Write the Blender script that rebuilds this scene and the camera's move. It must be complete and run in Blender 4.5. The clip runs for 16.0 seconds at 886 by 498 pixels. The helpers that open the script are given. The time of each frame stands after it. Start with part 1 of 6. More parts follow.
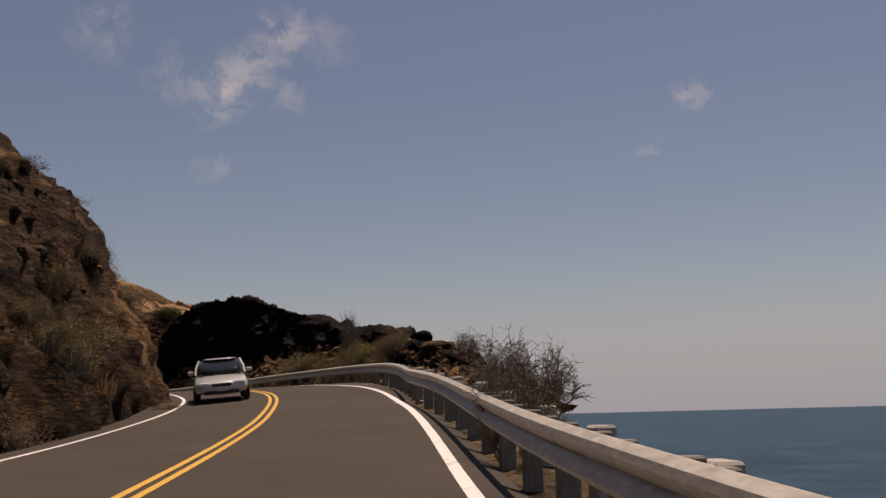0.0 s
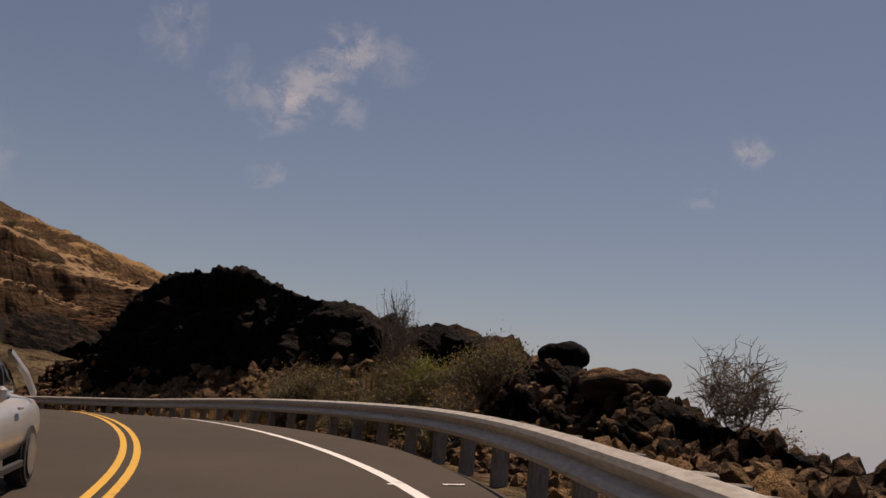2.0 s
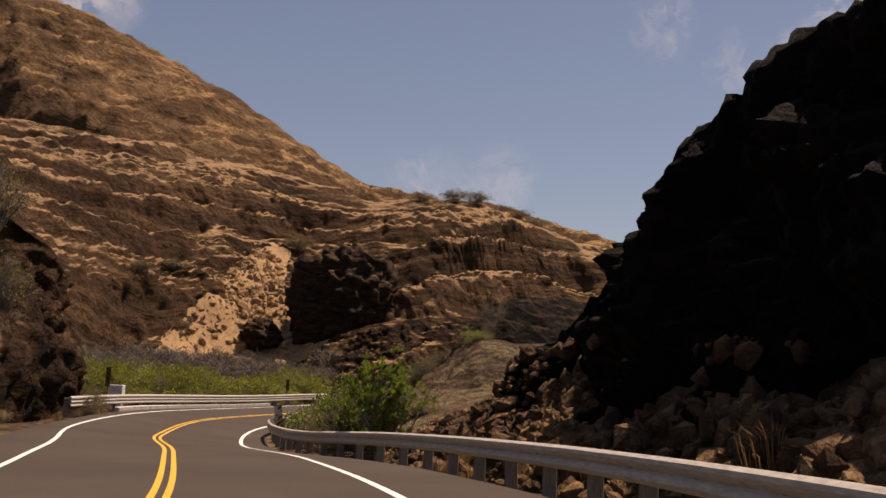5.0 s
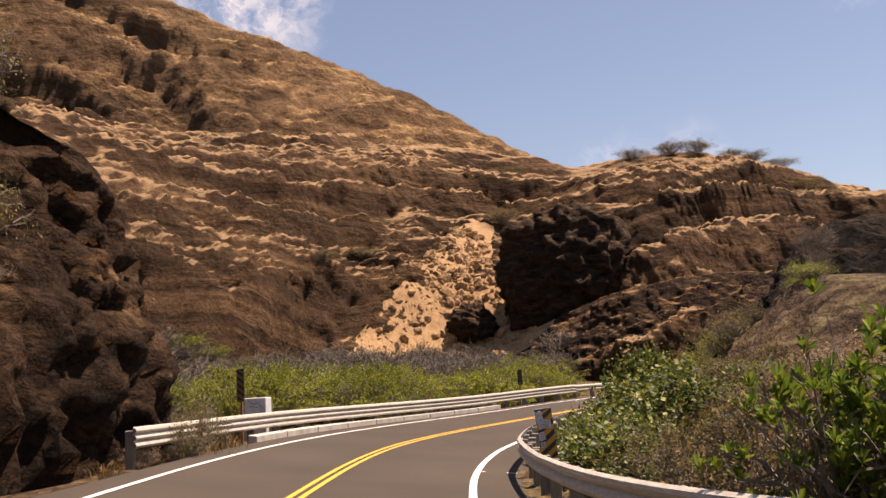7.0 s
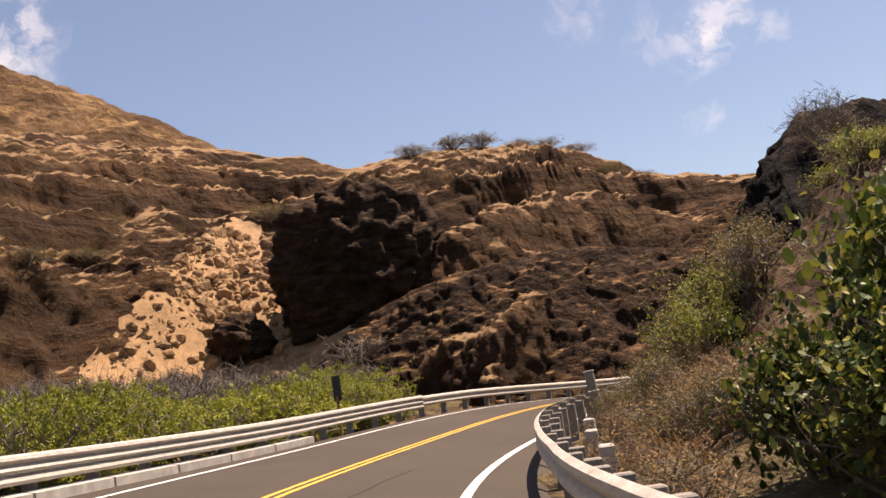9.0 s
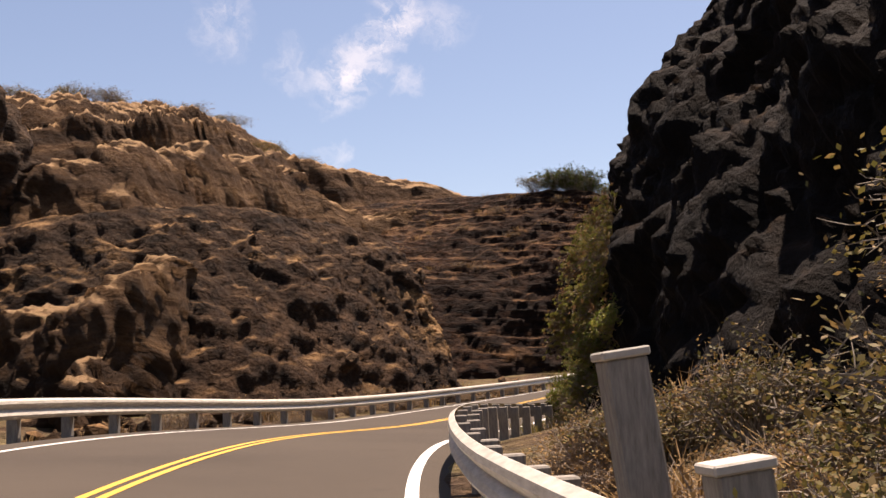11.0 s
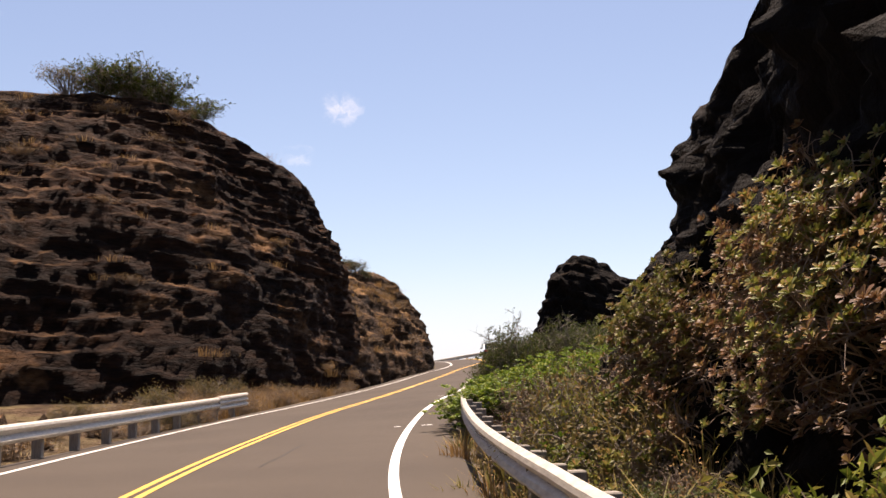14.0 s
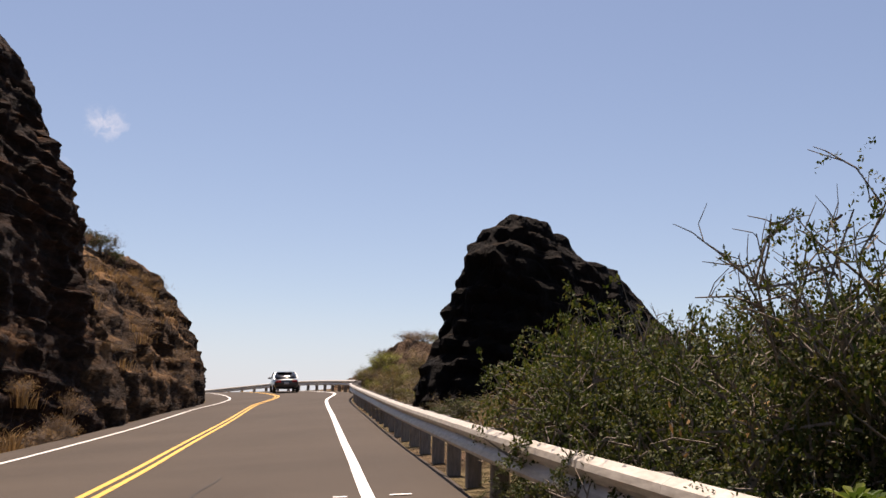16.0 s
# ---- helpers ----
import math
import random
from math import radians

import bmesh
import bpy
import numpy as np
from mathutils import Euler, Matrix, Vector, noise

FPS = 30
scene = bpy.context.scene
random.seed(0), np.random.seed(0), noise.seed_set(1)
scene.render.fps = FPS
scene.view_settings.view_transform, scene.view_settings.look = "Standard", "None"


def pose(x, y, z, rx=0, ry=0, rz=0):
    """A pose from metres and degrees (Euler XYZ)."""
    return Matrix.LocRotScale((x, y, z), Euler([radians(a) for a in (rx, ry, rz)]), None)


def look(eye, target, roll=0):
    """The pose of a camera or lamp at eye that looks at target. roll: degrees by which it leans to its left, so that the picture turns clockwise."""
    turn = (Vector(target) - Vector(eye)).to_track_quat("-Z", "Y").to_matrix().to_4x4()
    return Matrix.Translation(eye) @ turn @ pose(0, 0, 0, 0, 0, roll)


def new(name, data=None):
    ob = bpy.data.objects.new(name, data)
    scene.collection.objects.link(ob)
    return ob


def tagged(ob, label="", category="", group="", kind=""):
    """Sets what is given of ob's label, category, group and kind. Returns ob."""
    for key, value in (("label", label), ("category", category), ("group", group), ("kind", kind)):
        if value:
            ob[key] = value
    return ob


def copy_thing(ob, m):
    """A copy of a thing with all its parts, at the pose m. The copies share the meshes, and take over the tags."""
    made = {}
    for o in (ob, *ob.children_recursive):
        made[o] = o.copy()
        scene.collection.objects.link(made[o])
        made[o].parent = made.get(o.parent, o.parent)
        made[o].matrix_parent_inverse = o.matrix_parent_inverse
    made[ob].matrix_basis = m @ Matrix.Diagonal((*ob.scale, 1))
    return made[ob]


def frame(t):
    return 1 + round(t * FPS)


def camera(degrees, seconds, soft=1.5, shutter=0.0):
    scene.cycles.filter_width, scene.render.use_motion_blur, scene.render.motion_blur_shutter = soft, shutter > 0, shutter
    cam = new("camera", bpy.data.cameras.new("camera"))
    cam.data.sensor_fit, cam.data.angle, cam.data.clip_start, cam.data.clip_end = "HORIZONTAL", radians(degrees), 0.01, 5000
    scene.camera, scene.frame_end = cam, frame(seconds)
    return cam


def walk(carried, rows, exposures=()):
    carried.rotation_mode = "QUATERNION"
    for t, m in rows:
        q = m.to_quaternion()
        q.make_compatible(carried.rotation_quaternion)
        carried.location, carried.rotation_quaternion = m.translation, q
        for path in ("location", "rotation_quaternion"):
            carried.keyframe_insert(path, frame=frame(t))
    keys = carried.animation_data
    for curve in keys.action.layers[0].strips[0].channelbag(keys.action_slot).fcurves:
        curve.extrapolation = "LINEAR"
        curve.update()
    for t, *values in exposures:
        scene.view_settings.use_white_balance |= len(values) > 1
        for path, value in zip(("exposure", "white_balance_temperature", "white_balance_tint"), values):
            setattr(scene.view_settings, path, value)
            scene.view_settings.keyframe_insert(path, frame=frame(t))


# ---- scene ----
cam = camera(47.1, 16.0)
PATH = [
    (0, (1.602, -0.116, 0.541), (1.525, 1.858, 0.856), -1.4),
    (0.5, (1.056, 6.456, 0.762), (0.957, 8.425, 1.102), -1.0),
    (1, (-0.008, 13.028, 1.270), (-0.091, 14.997, 1.608), 0.5),
    (1.5, (-0.963, 19.487, 1.685), (-1.091, 21.455, 2.014), 2.2),
    (2, (-2.160, 26.091, 2.091), (-2.327, 28.050, 2.457), 5.3),
    (2.5, (-3.563, 32.242, 2.434), (-3.914, 34.181, 2.777), 5.5),
    (3, (-5.342, 38.265, 2.667), (-5.804, 40.186, 2.978), 4.7),
    (3.5, (-7.345, 44.049, 2.878), (-7.936, 45.938, 3.163), 3.6),
    (4, (-9.799, 49.700, 2.991), (-10.554, 51.531, 3.273), 3.4),
    (4.5, (-12.568, 54.957, 3.091), (-13.499, 56.704, 3.377), 2.8),
    (5, (-15.800, 59.906, 3.132), (-16.897, 61.553, 3.420), 2.3),
    (5.2, (-17.154, 61.670, 3.089), (-18.313, 63.270, 3.402), 2.0),
    (7.3, (-35.472, 79.503, 2.827), (-36.888, 80.891, 3.089), -3.8),
    (7.5, (-37.157, 81.038, 2.732), (-38.564, 82.439, 2.975), -5.0),
    (8, (-41.371, 85.018, 2.546), (-42.704, 86.485, 2.816), -6.5),
    (8.5, (-45.883, 89.417, 2.485), (-47.041, 91.024, 2.760), -7.8),
    (9, (-49.690, 93.872, 2.453), (-50.708, 95.566, 2.759), -7.8),
    (9.5, (-53.123, 98.573, 2.456), (-53.977, 100.355, 2.758), -6.2),
    (10, (-56.197, 103.429, 2.493), (-56.884, 105.286, 2.771), -6.4),
    (10.2, (-57.300, 105.358, 2.481), (-57.919, 107.239, 2.762), -5.9),
    (12.3, (-64.641, 129.242, 3.238), (-64.491, 131.218, 3.508), -1.4),
    (12.5, (-64.929, 131.673, 3.232), (-64.719, 133.643, 3.503), -1.8),
    (13, (-65.300, 137.771, 3.251), (-64.963, 139.720, 3.546), -1.3),
    (13.5, (-65.133, 144.185, 3.216), (-64.659, 146.103, 3.524), -1.4),
    (14, (-64.585, 150.236, 3.298), (-63.983, 152.118, 3.608), -1.6),
    (14.5, (-63.651, 156.488, 3.389), (-62.928, 158.322, 3.726), -1.6),
    (15, (-62.232, 162.880, 3.630), (-61.413, 164.671, 3.978), -1.7),
    (15.5, (-60.600, 169.109, 3.975), (-59.653, 170.833, 4.335), 0.2),
    (16, (-58.590, 175.239, 4.320), (-57.569, 176.915, 4.706), 1.3),
]
# ---------------------------------------------------------------- light
EXPOSURES = [(0.0, -0.25, 7900, 24), (1.0, -0.25, 7900, 24), (2.6, -0.3, 8000, 24), (3.2, 0.1, 8200, 25), (5.2, 0.3, 8200, 26), (7.3, 1.0, 7800, 24), (10.2, 1.05, 7700, 23), (12.3, 1.25, 7700, 23), (14.0, 1.2, 7600, 23), (15.0, 1.0, 7500, 22), (16.0, 0.8, 7400, 22)]
walk(cam, [(t, look(eye, aim, roll)) for t, eye, aim, roll in PATH], EXPOSURES)

SUN_AZ, SUN_EL = radians(67), radians(69)      # azimuth from +x towards +y
world = bpy.data.worlds.new("sky")
scene.world = world
world.use_nodes = True
wn, wl = world.node_tree.nodes, world.node_tree.links
wn.clear()
w_out = wn.new("ShaderNodeOutputWorld")
w_bg = wn.new("ShaderNodeBackground")
w_bg.inputs["Strength"].default_value = 0.071
w_sky = wn.new("ShaderNodeTexSky")
w_sky.sky_type = 'NISHITA'
w_sky.sun_disc = False
w_sky.sun_elevation = SUN_EL
w_sky.sun_rotation = radians(90) - SUN_AZ
w_sky.altitude = 20
w_sky.air_density, w_sky.dust_density, w_sky.ozone_density = 1.0, 0.45, 1.8
wl.new(w_bg.outputs[0], w_out.inputs[0])
w_co = wn.new("ShaderNodeTexCoord").outputs["Generated"]
w_warp = wn.new("ShaderNodeTexNoise")
w_warp.inputs["Scale"].default_value, w_warp.inputs["Detail"].default_value, w_warp.inputs["Roughness"].default_value = 16, 7, 0.62
wl.new(w_co, w_warp.inputs["Vector"])
w_shift = wn.new("ShaderNodeVectorMath")
w_shift.operation = 'MULTIPLY_ADD'
w_shift.inputs[1].default_value, w_shift.inputs[2].default_value = (0.075, 0.075, 0.075), (-0.0375, -0.0375, -0.0375)
wl.new(w_warp.outputs["Color"], w_shift.inputs[0])
w_dir = wn.new("ShaderNodeVectorMath")
w_dir.operation = 'ADD'
wl.new(w_co, w_dir.inputs[0])
wl.new(w_shift.outputs[0], w_dir.inputs[1])
w_unit = wn.new("ShaderNodeVectorMath")
w_unit.operation = 'NORMALIZE'
wl.new(w_dir.outputs[0], w_unit.inputs[0])
# soft clouds: azimuth from +y to the right, elevation, radius in degrees, density
CLOUDS = [(-11.2, 21.8, 1.9, 0.75), (-12.3, 20.6, 1.6, 0.7), (-13.6, 18.8, 1.9, 0.75), (-15.0, 17.3, 2.0, 0.65), (-11.4, 17.4, 1.3, 0.45), (-17.6, 18.4, 1.6, 0.35),
          (-21.5, 20.8, 2.2, 0.4), (-15.2, 13.4, 1.0, 0.5), (9.6, 14.0, 0.9, 0.6), (-31.0, 12.2, 2.8, 0.3), (-35.0, 12.0, 2.8, 0.3), (-54.5, 22.0, 4.5, 1.0), (-59.0, 23.5, 5.0, 1.0), (11.8, 16.9, 1.4, 0.7), (-9.0, 20.5, 2.0, 0.35)]
w_sum = None
for az, el, rad, dens in CLOUDS:
    dot = wn.new("ShaderNodeVectorMath")
    dot.operation = 'DOT_PRODUCT'
    dot.inputs[1].default_value = (math.sin(radians(az)) * math.cos(radians(el)), math.cos(radians(az)) * math.cos(radians(el)), math.sin(radians(el)))
    wl.new(w_unit.outputs[0], dot.inputs[0])
    mr = wn.new("ShaderNodeMapRange")
    mr.interpolation_type = 'SMOOTHSTEP'
    mr.inputs[1].default_value, mr.inputs[2].default_value, mr.inputs[4].default_value = math.cos(radians(rad * 0.95)), 1.0, dens * 0.52
    wl.new(dot.outputs["Value"], mr.inputs[0])
    if w_sum is None:
        w_sum = mr.outputs[0]
    else:
        ad = wn.new("ShaderNodeMath")
        ad.operation, ad.use_clamp = 'ADD', True
        wl.new(w_sum, ad.inputs[0])
        wl.new(mr.outputs[0], ad.inputs[1])
        w_sum = ad.outputs[0]
w_wisp = wn.new("ShaderNodeTexNoise")
w_wisp.inputs["Scale"].default_value, w_wisp.inputs["Detail"].default_value, w_wisp.inputs["Roughness"].default_value = 34, 9, 0.66
wl.new(w_unit.outputs[0], w_wisp.inputs["Vector"])
w_thin = wn.new("ShaderNodeMapRange")
w_thin.interpolation_type = 'SMOOTHSTEP'
w_thin.inputs[1].default_value, w_thin.inputs[2].default_value = 0.36, 0.66
wl.new(w_wisp.outputs["Fac"], w_thin.inputs[0])
w_dens = wn.new("ShaderNodeMath")
w_dens.operation = 'MULTIPLY'
wl.new(w_sum, w_dens.inputs[0])
wl.new(w_thin.outputs[0], w_dens.inputs[1])
w_sum = w_dens.outputs[0]
w_mix = wn.new("ShaderNodeMix")
w_mix.data_type = 'RGBA'
w_mix.inputs[7].default_value = (9.5, 9.3, 9.2, 1)
wl.new(w_sum, w_mix.inputs[0])
w_xyz = wn.new("ShaderNodeSeparateXYZ")
wl.new(w_co, w_xyz.inputs[0])
w_low = wn.new("ShaderNodeMapRange")
w_low.interpolation_type = 'SMOOTHSTEP'
w_low.inputs[1].default_value, w_low.inputs[2].default_value, w_low.inputs[3].default_value, w_low.inputs[4].default_value = 0.0, 0.15, 0.85, 0.0
wl.new(w_xyz.outputs["Z"], w_low.inputs[0])
w_haze = wn.new("ShaderNodeMix")
w_haze.data_type = 'RGBA'
w_haze.inputs[7].default_value = (4.9, 5.6, 6.9, 1)
wl.new(w_low.outputs[0], w_haze.inputs[0])
wl.new(w_sky.outputs[0], w_haze.inputs[6])
wl.new(w_haze.outputs[2], w_mix.inputs[6])
wl.new(w_mix.outputs[2], w_bg.inputs["Color"])

sun = new("sun", bpy.data.lights.new("sun", 'SUN'))
sun.data.energy, sun.data.angle, sun.data.color = 5.0, radians(0.5), (1.0, 0.94, 0.85)
sun_dir = Vector((math.cos(SUN_EL) * math.cos(SUN_AZ), math.cos(SUN_EL) * math.sin(SUN_AZ), math.sin(SUN_EL)))
sun.matrix_world = look(sun_dir * 100, (0, 0, 0))

# ---------------------------------------------------------------- helpers


def smooth(a, b, x):
    t = np.clip((x - a) / (b - a), 0, 1)
    return t * t * (3 - 2 * t)


def material(name, roughness=0.8, metallic=0.0):
    m = bpy.data.materials.new(name)
    m.use_nodes = True
    b = m.node_tree.nodes["Principled BSDF"]
    b.inputs["Roughness"].default_value = roughness
    b.inputs["Metallic"].default_value = metallic
    return m, m.node_tree.nodes, m.node_tree.links, b


def noise_node(nodes, links, scale, detail=6.0, rough=0.6, stretch=None, vec=None):
    co = vec
    if co is None:
        co = nodes.new("ShaderNodeNewGeometry").outputs["Position"]
    if stretch:
        mp = nodes.new("ShaderNodeMapping")
        mp.inputs["Scale"].default_value = stretch
        links.new(co, mp.inputs["Vector"])
        co = mp.outputs[0]
    n = nodes.new("ShaderNodeTexNoise")
    n.inputs["Scale"].default_value, n.inputs["Detail"].default_value, n.inputs["Roughness"].default_value = scale, detail, rough
    links.new(co, n.inputs["Vector"])
    return n.outputs["Fac"]


def ramp(nodes, links, fac, stops):
    r = nodes.new("ShaderNodeValToRGB")
    e = r.color_ramp.elements
    while len(e) < len(stops):
        e.new(0.5)
    for el, (p, c) in zip(e, stops):
        el.position = p
        el.color = (*c, 1) if len(c) == 3 else c
    links.new(fac, r.inputs[0])
    return r.outputs["Color"]


def mix(nodes, links, fac, a, b):
    m = nodes.new("ShaderNodeMix")
    m.data_type = 'RGBA'
    for socket, v in ((m.inputs[0], fac), (m.inputs[6], a), (m.inputs[7], b)):
        if isinstance(v, (int, float)):
            socket.default_value = v
        elif isinstance(v, tuple):
            socket.default_value = (*v, 1)
        else:
            links.new(v, socket)
    return m.outputs[2]


def maths(nodes, links, op, a, b=0.0):
    m = nodes.new("ShaderNodeMath")
    m.operation = op
    for socket, v in ((m.inputs[0], a), (m.inputs[1], b)):
        if isinstance(v, (int, float)):
            socket.default_value = v
        else:
            links.new(v, socket)
    return m.outputs[0]


def bump(nodes, links, bsdf, height, strength, distance):
    b = nodes.new("ShaderNodeBump")
    b.inputs["Strength"].default_value, b.inputs["Distance"].default_value = strength, distance
    links.new(height, b.inputs["Height"])
    links.new(b.outputs[0], bsdf.inputs["Normal"])


def up_facing(nodes, links, lo, hi):
    g = nodes.new("ShaderNodeNewGeometry")
    s = nodes.new("ShaderNodeSeparateXYZ")
    links.new(g.outputs["Normal"], s.inputs[0])
    r = nodes.new("ShaderNodeMapRange")
    r.inputs[1].default_value, r.inputs[2].default_value = lo, hi
    links.new(s.outputs["Z"], r.inputs[0])
    return r.outputs[0]


def rock_material(name, dark, mid, light, soil, layered=0.0, soil_from=0.55, soil_amount=1.0, tan=0.0, swell=1.0, cells=1.0):
    m, n, l, b = material(name, 0.92)
    b.inputs["Specular IOR Level"].default_value = 0.12
    big = noise_node(n, l, 0.09, 4)
    med = noise_node(n, l, 0.7, 8, 0.65, (1, 1, 1 + 3.5 * layered))
    fine = noise_node(n, l, 6.0, 6, 0.7, (1, 1, 1 + 2.0 * layered))
    col = ramp(n, l, med, [(0.30, dark), (0.52, mid), (0.75, light)])
    col = mix(n, l, maths(n, l, 'MULTIPLY', fine, 0.45), col, dark)
    shade = ramp(n, l, big, [(0.35, (0.55, 0.55, 0.55)), (0.65, (1.15, 1.1, 1.05))])
    mul = n.new("ShaderNodeMix")
    mul.data_type, mul.blend_type = 'RGBA', 'MULTIPLY'
    mul.inputs[0].default_value = 1.0
    l.new(col, mul.inputs[6])
    l.new(shade, mul.inputs[7])
    up = up_facing(n, l, soil_from, soil_from + 0.25)
    patch = noise_node(n, l, 0.35 * swell, 6, 0.7)
    patch = ramp(n, l, patch, [(0.42, (0, 0, 0)), (0.56, (1, 1, 1))])
    f = maths(n, l, 'MULTIPLY', maths(n, l, 'MULTIPLY', up, patch), soil_amount)
    if tan > 0:
        spots = ramp(n, l, noise_node(n, l, 0.16 * swell, 5, 0.65, (1, 1, 1.8)), [(0.60 - 0.14 * tan, (0, 0, 0)), (0.70 - 0.14 * tan, (1, 1, 1))])
        f = maths(n, l, 'MAXIMUM', f, maths(n, l, 'MULTIPLY', spots, 0.85))
    soil_c = mix(n, l, fine, soil, tuple(c * 0.55 for c in soil))
    l.new(mix(n, l, f, mul.outputs[2], soil_c), b.inputs["Base Color"])
    h = maths(n, l, 'ADD', maths(n, l, 'MULTIPLY', med, 2.0), fine)
    for scale, amount in ((0.9, 1.3 * cells), (3.2, 0.6 * cells)):
        cell = n.new("ShaderNodeTexVoronoi")
        cell.inputs["Scale"].default_value = scale
        mp = n.new("ShaderNodeMapping")
        mp.inputs["Scale"].default_value = (1, 1, 1 + 1.6 * layered)
        l.new(n.new("ShaderNodeTexCoord").outputs["Object"], mp.inputs["Vector"])
        wob = n.new("ShaderNodeVectorMath")
        wob.operation = 'MULTIPLY_ADD'
        wob.inputs[1].default_value = (0.5, 0.5, 0.5)
        l.new(fine, wob.inputs[0])
        l.new(mp.outputs[0], wob.inputs[2])
        l.new(wob.outputs[0], cell.inputs["Vector"])
        h = maths(n, l, 'SUBTRACT', h, maths(n, l, 'MULTIPLY', cell.outputs["Distance"], amount))
    bump(n, l, b, h, 1.0, 0.32)
    return m


def bedded_material(name, dark, mid, light, tan, bed, along, scrub, tan_from=0.60, tan_share=0.5, grain=1.0):
    """Bedded rock: thin warped beds across the direction given, pale earth on the gentle ledges, low dry scrub in patches."""
    m, n, l, b = material(name, 0.93)
    b.inputs["Specular IOR Level"].default_value = 0.1
    pos = n.new("ShaderNodeNewGeometry").outputs["Position"]
    warp = noise_node(n, l, 0.035 * grain, 4, 0.55)
    level = n.new("ShaderNodeVectorMath")
    level.operation = 'DOT_PRODUCT'
    level.inputs[1].default_value = bed
    l.new(pos, level.inputs[0])
    run = n.new("ShaderNodeVectorMath")
    run.operation = 'DOT_PRODUCT'
    run.inputs[1].default_value = along
    l.new(pos, run.inputs[0])
    height = maths(n, l, 'ADD', level.outputs["Value"], maths(n, l, 'MULTIPLY', warp, 9.0 / grain))
    comb = n.new("ShaderNodeCombineXYZ")
    l.new(maths(n, l, 'MULTIPLY', run.outputs["Value"], 0.07), comb.inputs[0])
    l.new(height, comb.inputs[2])
    thick = noise_node(n, l, 0.33 * grain, 3, 0.5, None, comb.outputs[0])
    thin = noise_node(n, l, 1.2 * grain, 6, 0.62, None, comb.outputs[0])
    fine = noise_node(n, l, 2.4 * grain, 8, 0.72)
    mass = noise_node(n, l, 0.06 * grain ** 0.5, 5, 0.6)
    tone = maths(n, l, 'ADD', maths(n, l, 'MULTIPLY', thick, 0.45), maths(n, l, 'ADD', maths(n, l, 'MULTIPLY', thin, 0.35), maths(n, l, 'MULTIPLY', fine, 0.2)))
    col = ramp(n, l, tone, [(0.36, dark), (0.50, mid), (0.64, light)])
    col = mix(n, l, ramp(n, l, mass, [(0.36, (0.55, 0.55, 0.55)), (0.56, (0, 0, 0))]), col, dark)
    up = up_facing(n, l, tan_from, tan_from + 0.16)
    patch = ramp(n, l, maths(n, l, 'ADD', maths(n, l, 'MULTIPLY', mass, 0.6), maths(n, l, 'MULTIPLY', fine, 0.4)), [(0.60 - 0.22 * tan_share, (0, 0, 0)), (0.66 - 0.22 * tan_share, (1, 1, 1))])
    earth = mix(n, l, fine, tan, tuple(c * 0.6 for c in tan))
    col = mix(n, l, maths(n, l, 'MULTIPLY', up, patch), col, earth)
    tufts = ramp(n, l, noise_node(n, l, 0.22 * grain ** 0.4, 7, 0.72), [(0.62, (0, 0, 0)), (0.66, (0.8, 0.8, 0.8))])
    col = mix(n, l, maths(n, l, 'MULTIPLY', up, tufts), col, scrub)
    l.new(col, b.inputs["Base Color"])
    cell = n.new("ShaderNodeTexVoronoi")
    cell.inputs["Scale"].default_value = 0.9 * grain
    l.new(pos, cell.inputs["Vector"])
    h = maths(n, l, 'ADD', maths(n, l, 'MULTIPLY', thin, 2.2), maths(n, l, 'SUBTRACT', maths(n, l, 'MULTIPLY', fine, 1.6), maths(n, l, 'MULTIPLY', cell.outputs["Distance"], 0.9)))
    bump(n, l, b, h, 1.0, 0.42 / grain)
    return m


def plain_material(name, colour, other, scale, roughness=0.8, metallic=0.0, rel=0.01, strength=0.4, stretch=None):
    m, n, l, b = material(name, roughness, metallic)
    f = noise_node(n, l, scale, 7, 0.65, stretch)
    l.new(ramp(n, l, f, [(0.3, other), (0.7, colour)]), b.inputs["Base Color"])
    bump(n, l, b, noise_node(n, l, scale * 5, 4), strength, rel)
    return m


def leaf_material(name, a, b_col, c, gloss=0.5):
    m, n, l, b = material(name, gloss)
    b.inputs["Specular IOR Level"].default_value = 0.25
    info = n.new("ShaderNodeNewGeometry").outputs["Random Per Island"]
    col = ramp(n, l, info, [(0.0, a), (0.55, b_col), (1.0, c)])
    ob = n.new("ShaderNodeObjectInfo").outputs["Random"]
    hs = n.new("ShaderNodeHueSaturation")
    l.new(maths(n, l, 'ADD', maths(n, l, 'MULTIPLY', ob, 0.5), 0.75), hs.inputs["Value"])
    l.new(col, hs.inputs["Color"])
    l.new(hs.outputs[0], b.inputs["Base Color"])
    tr = n.new("ShaderNodeBsdfTranslucent")
    l.new(hs.outputs[0], tr.inputs["Color"])
    ms = n.new("ShaderNodeMixShader")
    ms.inputs[0].default_value = 0.3
    l.new(b.outputs[0], ms.inputs[1])
    l.new(tr.outputs[0], ms.inputs[2])
    l.new(ms.outputs[0], n["Material Output"].inputs["Surface"])
    return m


